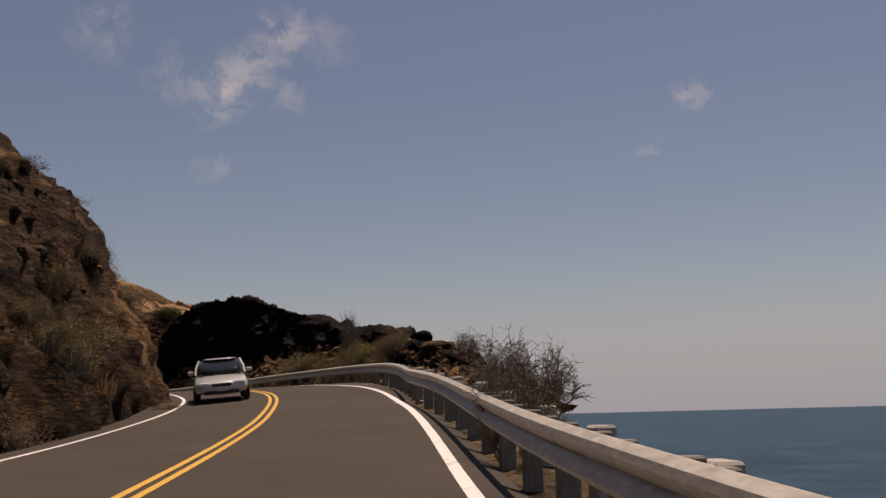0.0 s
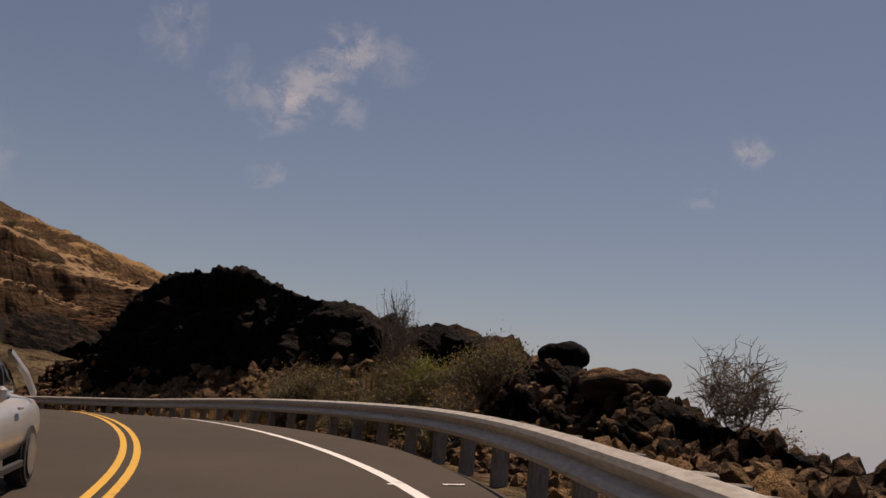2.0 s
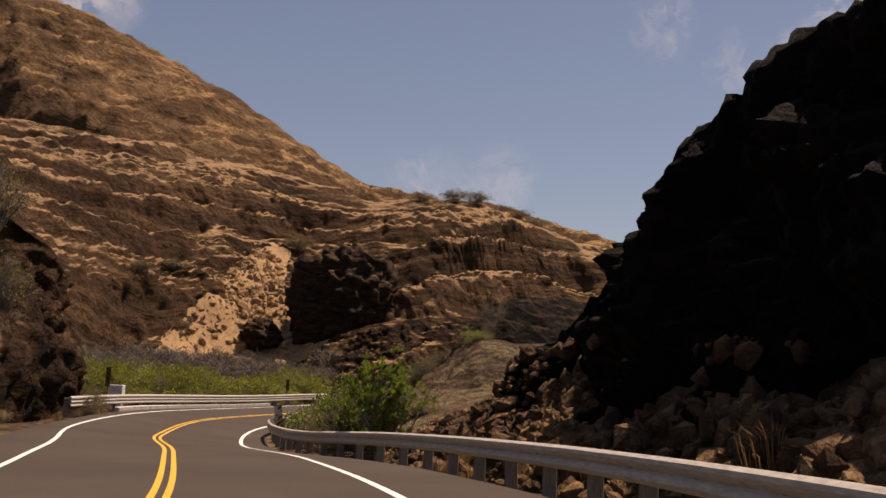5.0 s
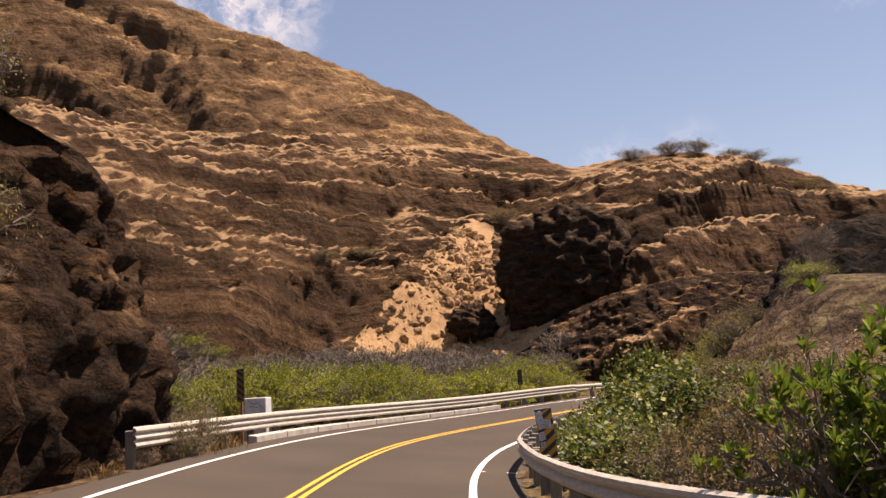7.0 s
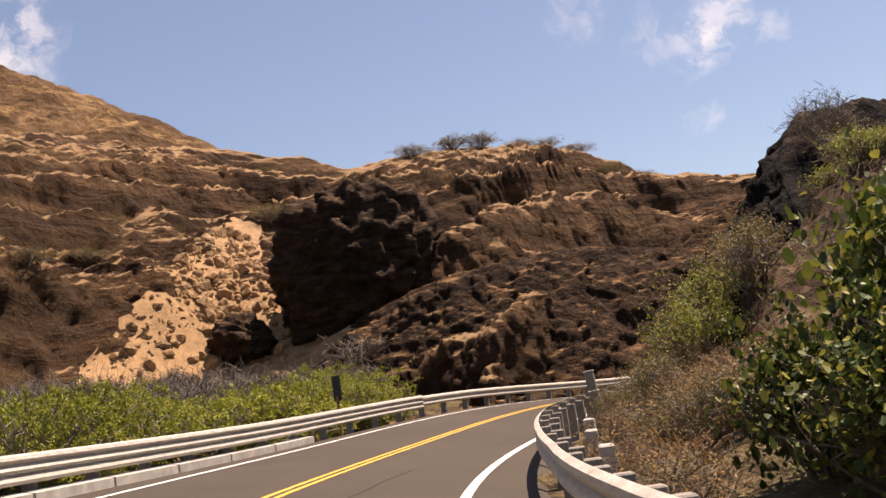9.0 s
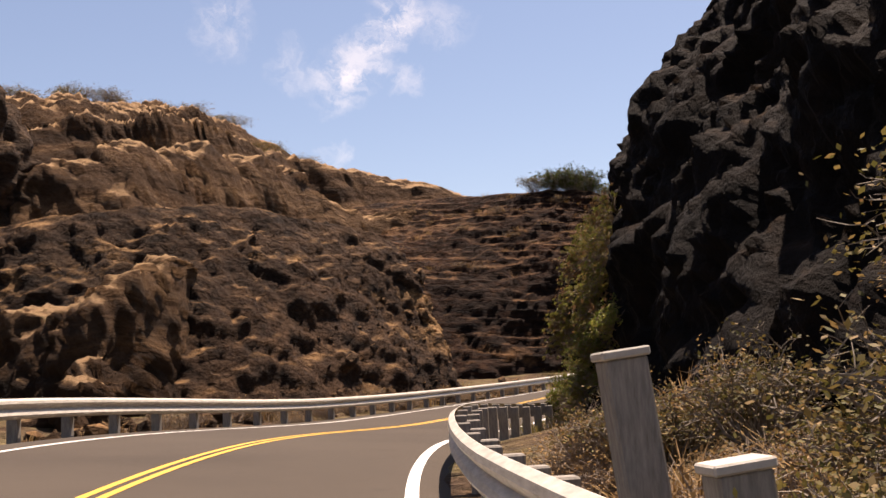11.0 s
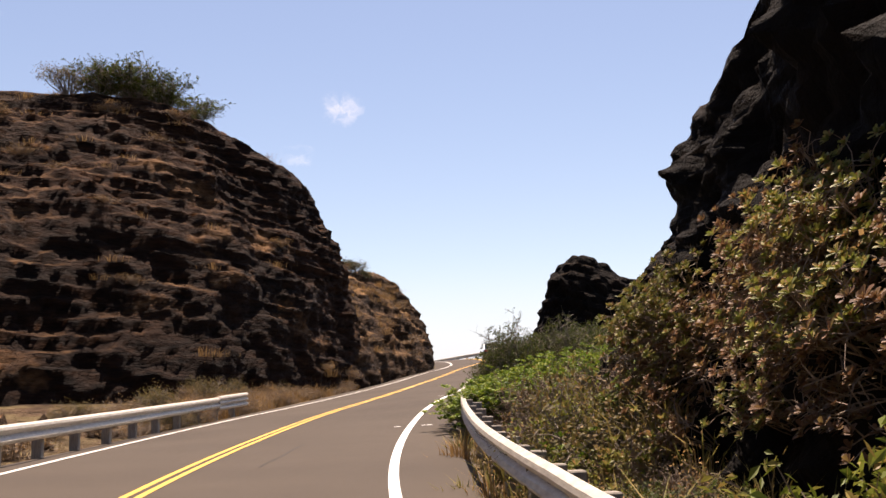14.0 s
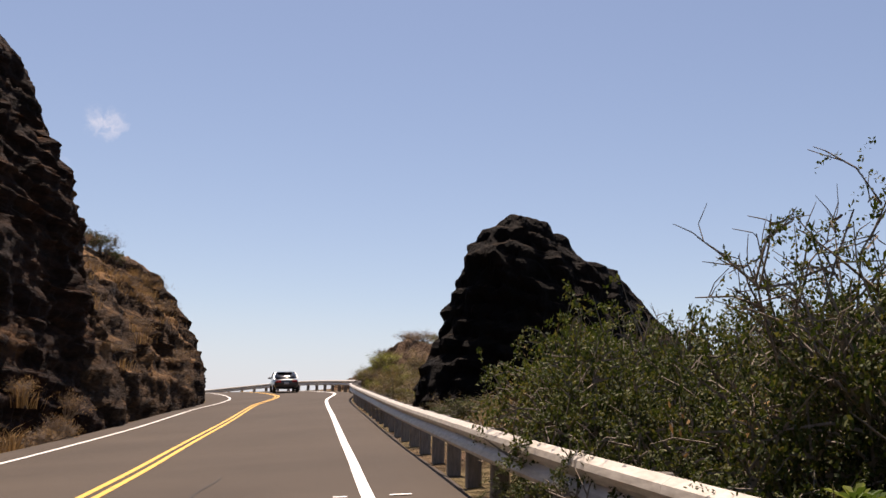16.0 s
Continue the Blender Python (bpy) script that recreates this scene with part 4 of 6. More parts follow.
# ---------------------------------------------------------------- plants
BARK = plain_material("grey bark", (0.22, 0.18, 0.14), (0.10, 0.08, 0.06), 12.0, 0.9)
DRY_BARK = plain_material("dry twig bark", (0.26, 0.20, 0.15), (0.13, 0.09, 0.06), 12.0, 0.9)
LEAF_GREEN = leaf_material("light green leaves", (0.095, 0.115, 0.016), (0.17, 0.185, 0.026), (0.27, 0.25, 0.05), 0.7)
LEAF_OLIVE = leaf_material("olive dry leaves", (0.070, 0.066, 0.018), (0.135, 0.108, 0.032), (0.24, 0.15, 0.06), 0.7)
LEAF_BROAD = leaf_material("dark glossy broad leaves", (0.028, 0.050, 0.010), (0.070, 0.096, 0.017), (0.26, 0.24, 0.045), 0.5)
LEAF_VINE = leaf_material("bright green vine leaves", (0.050, 0.095, 0.012), (0.11, 0.165, 0.018), (0.24, 0.27, 0.035), 0.55)
# foot shrubs: sunlight is put into the leaf colour by a brighter yellow-green
LEAF_FOOT = leaf_material("sunlit yellow-green leaves", (0.085, 0.12, 0.016), (0.20, 0.22, 0.04), (0.27, 0.18, 0.05), 0.55)
# lightened leaf colour stands in for the sun that the wall keeps off
LEAF_SPRAY = leaf_material("sun-brightened yellow-green leaves with brown flower heads", (0.085, 0.105, 0.018), (0.21, 0.205, 0.048), (0.30, 0.165, 0.075), 0.5)
LEAF_THORN = leaf_material("dull green fine leaves", (0.020, 0.034, 0.005), (0.052, 0.070, 0.010), (0.125, 0.115, 0.025), 0.7)
LEAF_RUST = leaf_material("red-brown drying leaves", (0.10, 0.055, 0.03), (0.20, 0.10, 0.05), (0.24, 0.17, 0.06), 0.6)
LEAF_BELT = leaf_material("yellow-green thorn leaves", (0.115, 0.145, 0.014), (0.22, 0.235, 0.025), (0.33, 0.30, 0.05), 0.7)
GRASS_DRY = leaf_material("dry straw grass", (0.18, 0.10, 0.04), (0.30, 0.18, 0.07), (0.44, 0.28, 0.12), 0.8)
GRASS_MIX = leaf_material("half green grass", (0.10, 0.10, 0.03), (0.20, 0.17, 0.05), (0.33, 0.24, 0.10), 0.8)


def tube(vs, fs, path, r0, r1, sides=4):
    """A tapered branch along a path."""
    base, n = len(vs), len(path)
    for i, p in enumerate(path):
        d = (path[min(i + 1, n - 1)] - path[max(i - 1, 0)]).normalized()
        a = d.orthogonal().normalized()
        b = d.cross(a)
        rad = r0 + (r1 - r0) * i / (n - 1)
        for k2 in range(sides):
            w = 2 * math.pi * k2 / sides
            q = p + a * math.cos(w) * rad + b * math.sin(w) * rad
            vs.append((q.x, q.y, q.z))
    for i in range(n - 1):
        for k2 in range(sides):
            fs.append((base + i * sides + k2, base + i * sides + (k2 + 1) % sides, base + (i + 1) * sides + (k2 + 1) % sides, base + (i + 1) * sides + k2))


def leaf(vs, fs, p, size, r, broad, flat=0.35):
    """One leaf: a pointed blade, or a rounded broad one with a folded middle."""
    out = Vector((r.gauss(0, 1), r.gauss(0, 1), r.gauss(0.1, 0.4) if broad else r.gauss(0.25, 0.7))).normalized()
    up = (Vector((0, 0, 1)) + Vector((r.gauss(0, flat), r.gauss(0, flat), 0)) * 2.0).normalized()
    side = out.cross(up)
    if side.length < 1e-3:
        side = Vector((1, 0, 0))
    side.normalize()
    b0 = len(vs)
    if broad == "lance":
        w, lift = size * 0.17, up * size * 0.06
        vs += [tuple(q) for q in (p, p + out * size * 0.5 + side * w + lift, p + out * size - lift, p + out * size * 0.5 - side * w + lift)]
        fs += [(b0, b0 + 1, b0 + 2), (b0, b0 + 2, b0 + 3)]
    elif broad:
        w = size * 0.46
        lift = up * size * 0.09
        vs += [tuple(q) for q in (p, p + out * size * 0.35 + side * w + lift, p + out * size * 0.8 + side * w * 0.75 + lift * 0.6, p + out * size, p + out * size * 0.8 - side * w * 0.75 + lift * 0.6, p + out * size * 0.35 - side * w + lift)]
        fs += [(b0, b0 + 1, b0 + 2, b0 + 3), (b0, b0 + 3, b0 + 4, b0 + 5)]
    else:
        w = size * 0.28
        vs += [tuple(p), tuple(p + out * size * 0.5 + side * w), tuple(p + out * size), tuple(p + out * size * 0.5 - side * w)]
        fs.append((b0, b0 + 1, b0 + 2, b0 + 3))


def rosette_leaf(vs, fs, p, turn, lift, size):
    """One leaf of a rosette: narrow at its foot, broad and rounded at its end, cupped along the middle."""
    out = Vector((math.cos(turn) * math.cos(lift), math.sin(turn) * math.cos(lift), math.sin(lift)))
    side = Vector((-math.sin(turn), math.cos(turn), 0))
    cup = side.cross(out) * -size * 0.08
    b0 = len(vs)
    vs += [tuple(q) for q in (p, p + out * size * 0.5 + side * size * 0.2 + cup, p + out * size * 0.85 + side * size * 0.24 + cup, p + out * size, p + out * size * 0.85 - side * size * 0.24 + cup, p + out * size * 0.5 - side * size * 0.2 + cup)]
    fs += [(b0, b0 + 1, b0 + 2, b0 + 3), (b0, b0 + 3, b0 + 4, b0 + 5)]


def plant(name, label, category, leaf_mat, bark, seed, stems, leaves, size, spread=1.0, tall=1.0, broad=False, bare=0.0, twigs=3, crown=0.55, tight=1.0, thick=1.0, feather=False):
    """A shrub of unit size: branching stems from one foot, with leaves in clusters or rosettes at the twig ends, or feathered along the twigs."""
    r = random.Random(seed)
    root = new(name)
    tagged(root, label, category)
    vs, fs, tips, arcs = [], [], [], []
    tv, tf = ([], []) if not leaves else (vs, fs)
    for _ in range(stems):
        a, reach = r.uniform(0, 2 * math.pi), r.uniform(0.25, 1.0) * spread
        top = Vector((math.cos(a) * reach, math.sin(a) * reach, tall * r.uniform(0.55, 1.0) * math.sqrt(max(0.1, 1 - 0.75 * (reach / max(spread, 0.01)) ** 2))))
        start = Vector((math.cos(a) * 0.06, math.sin(a) * 0.06, -0.12))
        bend = Vector((r.gauss(0, 0.10), r.gauss(0, 0.10), 0.12 * tall))
        path = [start.lerp(top, f) + bend * math.sin(f * math.pi) + Vector((r.gauss(0, 0.02), r.gauss(0, 0.02), r.gauss(0, 0.02))) for f in (0, 0.25, 0.5, 0.75, 1.0)]
        tube(vs, fs, path, 0.022 * thick, 0.006)
        tips.append(path[-1])
        for _ in range(twigs):
            f = r.uniform(0.35, 0.95)
            p0 = start.lerp(top, f) + bend * math.sin(f * math.pi)
            d = Vector((r.gauss(0, 1), r.gauss(0, 1), r.gauss(0.5, 0.5))).normalized() * r.uniform(0.18, 0.42)
            mid = p0 + d * 0.5 + Vector((r.gauss(0, 0.04), r.gauss(0, 0.04), 0.03))
            tube(tv, tf, [p0, mid, p0 + d], 0.008, 0.003, 3)
            tips.append(p0 + d)
            arcs.append((p0, mid, p0 + d))
            if bare:
                for _ in range(3):
                    e = mid.lerp(p0 + d, r.random())
                    d2 = Vector((r.gauss(0, 1), r.gauss(0, 1), r.gauss(0.4, 0.6))).normalized() * r.uniform(0.08, 0.22)
                    tube(tv, tf, [e, e + d2 * 0.5 + Vector((r.gauss(0, 0.02), r.gauss(0, 0.02), 0)), e + d2], 0.004, 0.002, 3)
    mesh_object("wood", vs, fs, bark, root)
    if not leaves:
        mesh_object("twig_crown", tv, tf, bark, root)
    if leaves:
        vs, fs = [], []
        tips = [t for t in tips if t.z > crown * tall * 0.25] or tips
        while leaves > 0:
            if feather:
                # leaflets along a drooping shoot that leaves the twig
                a0, a1, a2 = r.choice(arcs)
                f = r.uniform(0.1, 1.0)
                q0 = a0.lerp(a1, f * 2) if f < 0.5 else a1.lerp(a2, f * 2 - 1)
                d = ((a2 - a0).normalized() + Vector((r.gauss(0, 0.7), r.gauss(0, 0.7), r.gauss(0.1, 0.4)))).normalized() * r.uniform(0.12, 0.26)
                n = 22
                for k2 in range(n):
                    g = k2 / n
                    q = q0 + d * g + Vector((r.gauss(0, 0.009), r.gauss(0, 0.009), -0.10 * g * g + r.gauss(0, 0.009)))
                    q.z = max(q.z, 0.02)
                    leaf(vs, fs, q, size * r.uniform(0.7, 1.25), r, False)
                leaves -= n
                continue
            t = r.choice(tips)
            n = r.randint(6, 14)
            if broad == "rosette":
                # rounded leaves radiating from a shoot tip
                c = t + Vector((r.gauss(0, 0.05), r.gauss(0, 0.05), r.gauss(-0.03, 0.06))) * tight
                c.z = max(c.z, 0.04)
                for k2 in range(n):
                    a, lift = 2.4 * k2 + r.gauss(0, 0.2), 0.15 + 0.9 * k2 / n + r.gauss(0, 0.12)
                    rosette_leaf(vs, fs, c, a, lift, size * r.uniform(0.75, 1.2) * (1 - 0.35 * k2 / n))
                leaves -= n
                continue
            c = t + Vector((r.gauss(0, 0.07), r.gauss(0, 0.07), r.gauss(-0.02, 0.07))) * tight
            for _ in range(n):
                q = c + Vector((r.gauss(0, 0.085), r.gauss(0, 0.085), r.gauss(0, 0.07))) * tight
                q.z = max(q.z, 0.02)
                leaf(vs, fs, q, size * r.uniform(0.6, 1.3), r, broad)
            leaves -= n
        mesh_object("foliage", vs, fs, leaf_mat, root)
    return root


def tuft(kind, x, y, z, wide, high, blades=60):
    """Adds one tuft of thin leaning blades to the grass of its kind."""
    vs, fs = GRASS[kind]
    r = random.Random(int(x * 311 + y * 173))
    for _ in range(blades):
        a, reach = r.uniform(0, 6.283), abs(r.gauss(0, 0.34))
        p = Vector((x + math.cos(a) * reach * wide, y + math.sin(a) * reach * wide, z - 0.06))
        h, b0 = high * r.uniform(0.35, 1.0) * (1 - 0.4 * min(reach, 1)), len(vs)
        lean = Vector((math.cos(a), math.sin(a), 0)) * r.uniform(0.1, 0.75) * h
        side = Vector((-math.sin(a + r.gauss(0, 0.8)), math.cos(a), 0)) * 0.011
        m, t = p + lean * 0.3 + Vector((0, 0, h * 0.65)), p + lean + Vector((0, 0, h * r.uniform(0.8, 1.0)))
        vs += [tuple(p - side), tuple(p + side), tuple(m + side * 0.7), tuple(m - side * 0.7), tuple(t)]
        fs += [(b0, b0 + 1, b0 + 2, b0 + 3), (b0 + 3, b0 + 2, b0 + 4)]


PLANTS = {
    "green": [plant("thorn_shrub", "dense light green shrub with fine leaves", "shrub", LEAF_GREEN, BARK, 10 + i, 34, 3600, 0.05, 1.0, 0.75, twigs=5) for i in range(3)],
    "olive": [plant("shrub", "dry olive-brown shrub with thin grey stems", "shrub", LEAF_OLIVE, BARK, 20 + i, 30, 2300, 0.05, 0.95, 0.95, bare=1.0, twigs=5) for i in range(3)],
    "broad": [plant("broadleaf_shrub", "dark broad-leaved shrub behind the guardrail", "shrub", LEAF_BROAD, BARK, 30 + i, 44, 2600, 0.075, 0.9, 1.0, broad=True, twigs=6, crown=0.0) for i in range(3)],
    "vine": [plant("vine_clump", "bright green vine with rosettes of broad leaves over the bank", "vine", LEAF_VINE, BARK, 40 + i, 40, 3000, 0.10, 0.95, 0.85, broad="rosette", twigs=5, crown=0.0) for i in range(3)],
    "spray": [plant("wall_shrub", "leggy shrub with yellow-green leaf clusters on grey stems", "shrub", LEAF_SPRAY, DRY_BARK, 150 + i, 14, 1500, 0.10, 0.95, 1.0, broad="rosette", twigs=7, tight=0.6, thick=0.5) for i in range(3)],
    "sunlit": [plant("wall_shrub", "leafy shrub with sunlit yellow-green leaf clusters", "shrub", LEAF_FOOT, DRY_BARK, 170 + i, 14, 1300, 0.105, 0.95, 1.0, broad="lance", twigs=7, tight=0.6, thick=0.5) for i in range(3)],
    "rust": [plant("wall_shrub", "leggy shrub with red-brown drying leaves", "shrub", LEAF_RUST, DRY_BARK, 160 + i, 14, 900, 0.095, 0.95, 1.0, broad="rosette", twigs=6, tight=0.7, thick=0.5) for i in range(2)],
    "leggy": [plant("leggy_shrub", "tall leggy shrub with sunlit green and brown leaves", "shrub", LEAF_FOOT, DRY_BARK, 55 + i, 20, 3000, 0.062, 0.75, 2.0, broad="lance", twigs=6, crown=0.3) for i in range(3)],
    "twig": [plant("bare_shrub", "leafless grey-brown twiggy shrub beside the guardrail", "shrub", LEAF_OLIVE, DRY_BARK, 60 + i, 24, 0, 0.05, 0.85, 1.15, bare=1.0, twigs=13, thick=0.45) for i in range(2)],
    "belt": [plant("valley_shrub", "dense yellow-green thorn shrub in the valley", "shrub", LEAF_BELT, BARK, 80 + i, 30, 9000, 0.036, 1.0, 0.8, twigs=7, crown=0.0, feather=True, thick=0.5) for i in range(3)],
    "thorn": [plant("thorn_shrub", "dense dull green thorn shrub over the guardrail", "shrub", LEAF_THORN, BARK, 85 + i, 34, 17000, 0.030, 1.0, 0.95, twigs=8, crown=0.0, feather=True, thick=0.5) for i in range(3)],
    "tree": [plant("thorn_tree", "sparse thorn tree with thin arching branches", "tree", LEAF_THORN, BARK, 90 + i, 22, 9500, 0.026, 0.8, 1.9, bare=1.0, twigs=8, feather=True, thick=0.6) for i in range(2)],
    "dry": [plant("dry_brush", "dry brown brush with few leaves", "shrub", GRASS_DRY, DRY_BARK, 70 + i, 30, 900, 0.045, 0.95, 0.7, bare=1.0, twigs=5) for i in range(2)],
}
GRASS = {"straw": ([], []), "grass": ([], [])}
FRESH = {k2: list(v) for k2, v in PLANTS.items()}


def grow(kind, x, y, z, wide, high, turn, group=""):
    """Stands one plant with its foot at a place; the first of each kind is used before copies are made."""
    if kind in GRASS:
        return tuft(kind, x, y, z, wide, high)
    r = random.Random(int(x * 131 + y * 977))
    m = Matrix.LocRotScale((x, y, z), Euler((r.gauss(0, 0.06), r.gauss(0, 0.06), turn)), (wide, wide, high))
    if FRESH[kind]:
        ob = FRESH[kind].pop()
        ob.matrix_basis = m
    else:
        ob = copy_thing(r.choice(PLANTS[kind]), Matrix.Identity(4))
        ob.matrix_basis = m
    if group:
        ob["group"] = group
    return ob


def grow_on(kind, x, y, wide, high, tree=LAND, sink=0.05, group=""):
    z, n = drop(x, y, tree)
    return grow(kind, x, y, z - sink, wide, high, random.Random(int(x * 77 + y * 31)).uniform(0, 6.28), group)


def grow_road(kind, s, u, wide, high, tree=LAND, sink=0.05, group=""):
    p = road_at(s, u)
    if (kind in GRASS or group == "cliff foot brush") and drop(p[0], p[1], tree)[0] > p[2] + 1.2:
        return None
    return grow_on(kind, p[0], p[1], wide, high, tree, sink, group)


WALL = tree_of([CLIFF_6])


def grow_wall(kind, s, height, wide, high, group=""):
    """A plant rooted in the black wall, leaning out over the road."""
    o, q = road_at(s, 0.5, height), road_at(s, 1.5, height)
    d = Vector((q[0] - o[0], q[1] - o[1], 0)).normalized()
    hit, n, _, _ = WALL.ray_cast(Vector(o), d)
    if hit is None:
        return
    r = random.Random(int(s * 971 + height * 313))
    up = (Vector((0, 0, 1)) - d * r.uniform(0.5, 1.2)).normalized()
    ob = grow(kind, 0, 0, 0, 1, 1, 0, group)
    turn = up.to_track_quat('Z', 'Y').to_euler()
    ob.matrix_basis = Matrix.LocRotScale(hit + d * 0.12, turn, (wide, wide, high)) @ Matrix.Rotation(r.uniform(0, 6.28), 4, 'Z')


# seaward side of the first bend
grow("twig", 1.95, 12.8, -0.35, 0.62, 1.45, 0.4)
grow("twig", 2.3, 31.6, 0.25, 1.5, 2.3, 2.0)
grow("twig", 3.2, 30.2, 0.0, 1.4, 2.3, 4.0)
grow("twig", 1.6, 28.2, 0.1, 1.1, 1.7, 5.0)
grow("dry", 1.4, 28.8, 0.1, 1.3, 1.7, 3.0)
grow("dry", 1.5, 33.2, 0.4, 1.6, 1.5, 1.0)
grow("olive", 2.6, 30.4, 0.0, 1.6, 1.5, 0.3)
grow("green", 2.6, 29.4, -0.2, 1.6, 1.2, 1.3)
grow("olive", 1.0, 34.6, 0.5, 1.3, 1.0, 2.4)
grow_on("twig", 0.9, 40.6, 1.0, 1.25)
grow_on("olive", 1.2, 40.4, 0.9, 0.6)
rv = random.Random(3)
for i in range(26):
    s = rv.uniform(69, 85)
    grow_road(rv.choice(["olive", "olive", "olive", "dry"]), s, right_rail_u(s) + rv.uniform(0.8, 2.2), rv.uniform(0.8, 1.2), rv.uniform(0.9, 1.5), group="shrubs below the outcrop")
for s, du, w, h in ((72.5, 2.0, 1.1, 1.3), (73.6, 1.6, 0.9, 1.3), (76.0, 1.6, 0.9, 1.1), (78.5, 1.4, 0.9, 1.0)):
    grow_road("green" if s < 73 else "olive", s, right_rail_u(s) + du, w, h, group="shrubs below the outcrop")
grow_road("twig", 75.6, right_rail_u(75.6) + 2.0, 0.8, 2.6)
for i in range(22):
    s = rv.uniform(86, 94)
    grow_road(rv.choice(["dry", "straw", "straw"]), s, right_rail_u(s) + rv.uniform(0.7, 1.6), rv.uniform(0.6, 0.9), rv.uniform(0.5, 0.9), group="shrubs below the outcrop")
for i in range(36):
    s = rv.uniform(56, 118)
    grow_road("straw", s, right_rail_u(s) + rv.uniform(0.6, 1.6), rv.uniform(0.5, 1.0), rv.uniform(0.35, 0.8), group="verge grass")
# bright shrub and brush at the end of the outcrop
grow_road("vine", 118, right_rail_u(118) + 1.3, 1.5, 3.4)
grow_road("vine", 120.5, right_rail_u(120) + 1.1, 1.3, 2.6)
for s in (122, 124, 126, 128):
    grow_road("olive", s, right_rail_u(s) + 1.4, 1.1, 1.35)
    grow_road("dry", s + 0.8, right_rail_u(s) + 1.0, 0.9, 1.0)
for s, du, kind, w, h in ((120.8, 1.6, "olive", 1.0, 1.7), (122.3, 1.5, "dry", 1.0, 1.9), (123.6, 1.8, "olive", 1.1, 1.9), (124.8, 1.5, "dry", 0.9, 1.6), (126.0, 1.8, "olive", 1.0, 1.5), (123.2, 2.8, "dry", 1.2, 2.0), (125.6, 2.8, "olive", 1.2, 1.9)):
    grow_road(kind, s, right_rail_u(s) + du, w, h, group="bend brush")
for x, y, kind, w, h in ((-54.5, 88.8, "dry", 0.6, 0.8), (-55.4, 90.4, "olive", 0.8, 1.1), (-56.6, 91.6, "olive", 0.9, 1.3), (-57.8, 92.4, "olive", 1.0, 1.4), (-59.2, 93.0, "dry", 1.1, 1.3), (-60.4, 93.8, "olive", 1.2, 1.5), (-55.6, 91.4, "straw", 1.0, 0.7), (-57.2, 93.0, "straw", 1.4, 0.9), (-53.7, 87.6, "straw", 0.8, 0.5)):
    grow_on(kind, x, y, w, h, group="bluff foot brush")
# broad-leaved shrubs on the inside of the right-hand bend
for s, du, w, h in ((127.5, 1.3, 0.95, 1.0), (128.8, 1.5, 1.05, 1.25), (130.5, 1.8, 1.15, 1.3), (132.4, 1.5, 1.05, 1.25), (134.2, 1.9, 1.15, 1.35), (136.0, 1.7, 1.1, 1.25), (138.0, 2.0, 1.1, 1.2), (131.5, 3.0, 1.3, 1.6), (134.5, 3.3, 1.3, 1.6), (137.5, 3.2, 1.3, 1.5),
                    (143.0, 2.4, 0.9, 1.4), (143.6, 3.2, 1.1, 2.1), (144.4, 3.3, 1.2, 2.3), (144.6, 2.3, 0.8, 1.5)):
    grow_road("broad", s, right_rail_u(s) + du, w, h, group="broad-leaved shrubs")
for i in range(16):
    s = rv.uniform(126, 152)
    grow_road(rv.choice(["green", "olive", "dry"]), s, right_rail_u(s) + rv.uniform(2.8, 7), rv.uniform(1.0, 1.7), rv.uniform(0.7, 1.1), group="bank shrubs")
for i in range(95):
    s = rv.uniform(145, 170)
    grow_road(rv.choice(["dry", "dry", "dry", "olive", "straw", "straw"]), s, right_rail_u(s) + rv.uniform(0.9, 4.5), rv.uniform(0.7, 1.1), rv.uniform(0.6, 1.1), group="dry bank brush")
for s, du, kind, w, h in ((159.0, 2.6, "olive", 1.4, 1.3), (160.4, 3.6, "green", 1.6, 1.7), (161.6, 2.6, "olive", 1.4, 1.4), (162.6, 4.2, "green", 1.6, 1.6), (163.8, 3.0, "olive", 1.5, 1.4), (161.0, 5.0, "olive", 1.6, 1.6), (165.2, 3.8, "olive", 1.4, 1.2)):
    grow_road(kind, s, right_rail_u(s) + du, w, h, sink=0.15, group="big bank shrub")
for x, y, kind, w, h in ((-54.0, 123.0, "green", 1.4, 0.9), (-53.2, 120.8, "green", 1.4, 0.9), (-55.0, 125.6, "twig", 1.3, 1.8), (-54.2, 124.0, "twig", 1.2, 1.6), (-53.8, 122.4, "olive", 1.5, 1.3), (-56.6, 121.4, "olive", 1.3, 1.2)):
    grow_on(kind, x, y, w, h)
# leggy shrubs on the black wall
for i in range(66):
    s, h, w, k4 = rv.uniform(180.5, 190.5), rv.uniform(1.6, 4.7), rv.uniform(0.6, 0.95), rv.uniform(0.7, 1.1)
    if i % 4 != 2:
        grow_wall("rust" if i % 3 == 0 else "spray", s, h, w, k4, "wall plants")
for i in range(18):
    grow_wall("sunlit" if i % 3 == 0 else "spray", rv.uniform(179.5, 185.5), rv.uniform(0.2, 1.8), rv.uniform(0.5, 0.8), rv.uniform(0.7, 1.0), "wall plants")
for i in range(26):
    grow_wall("sunlit", rv.uniform(191.5, 199), rv.uniform(0.3, 1.6), rv.uniform(0.6, 0.9), rv.uniform(0.7, 1.0), "wall plants")
for i in range(10):
    s = rv.uniform(191, 199)
    k4 = rv.uniform(0.5, 0.75)
    grow_road("leggy", s, right_rail_u(s) + rv.uniform(0.5, 1.0), k4, k4 * rv.uniform(0.8, 1.0), GROUND_ONLY, group="wall foot shrubs")
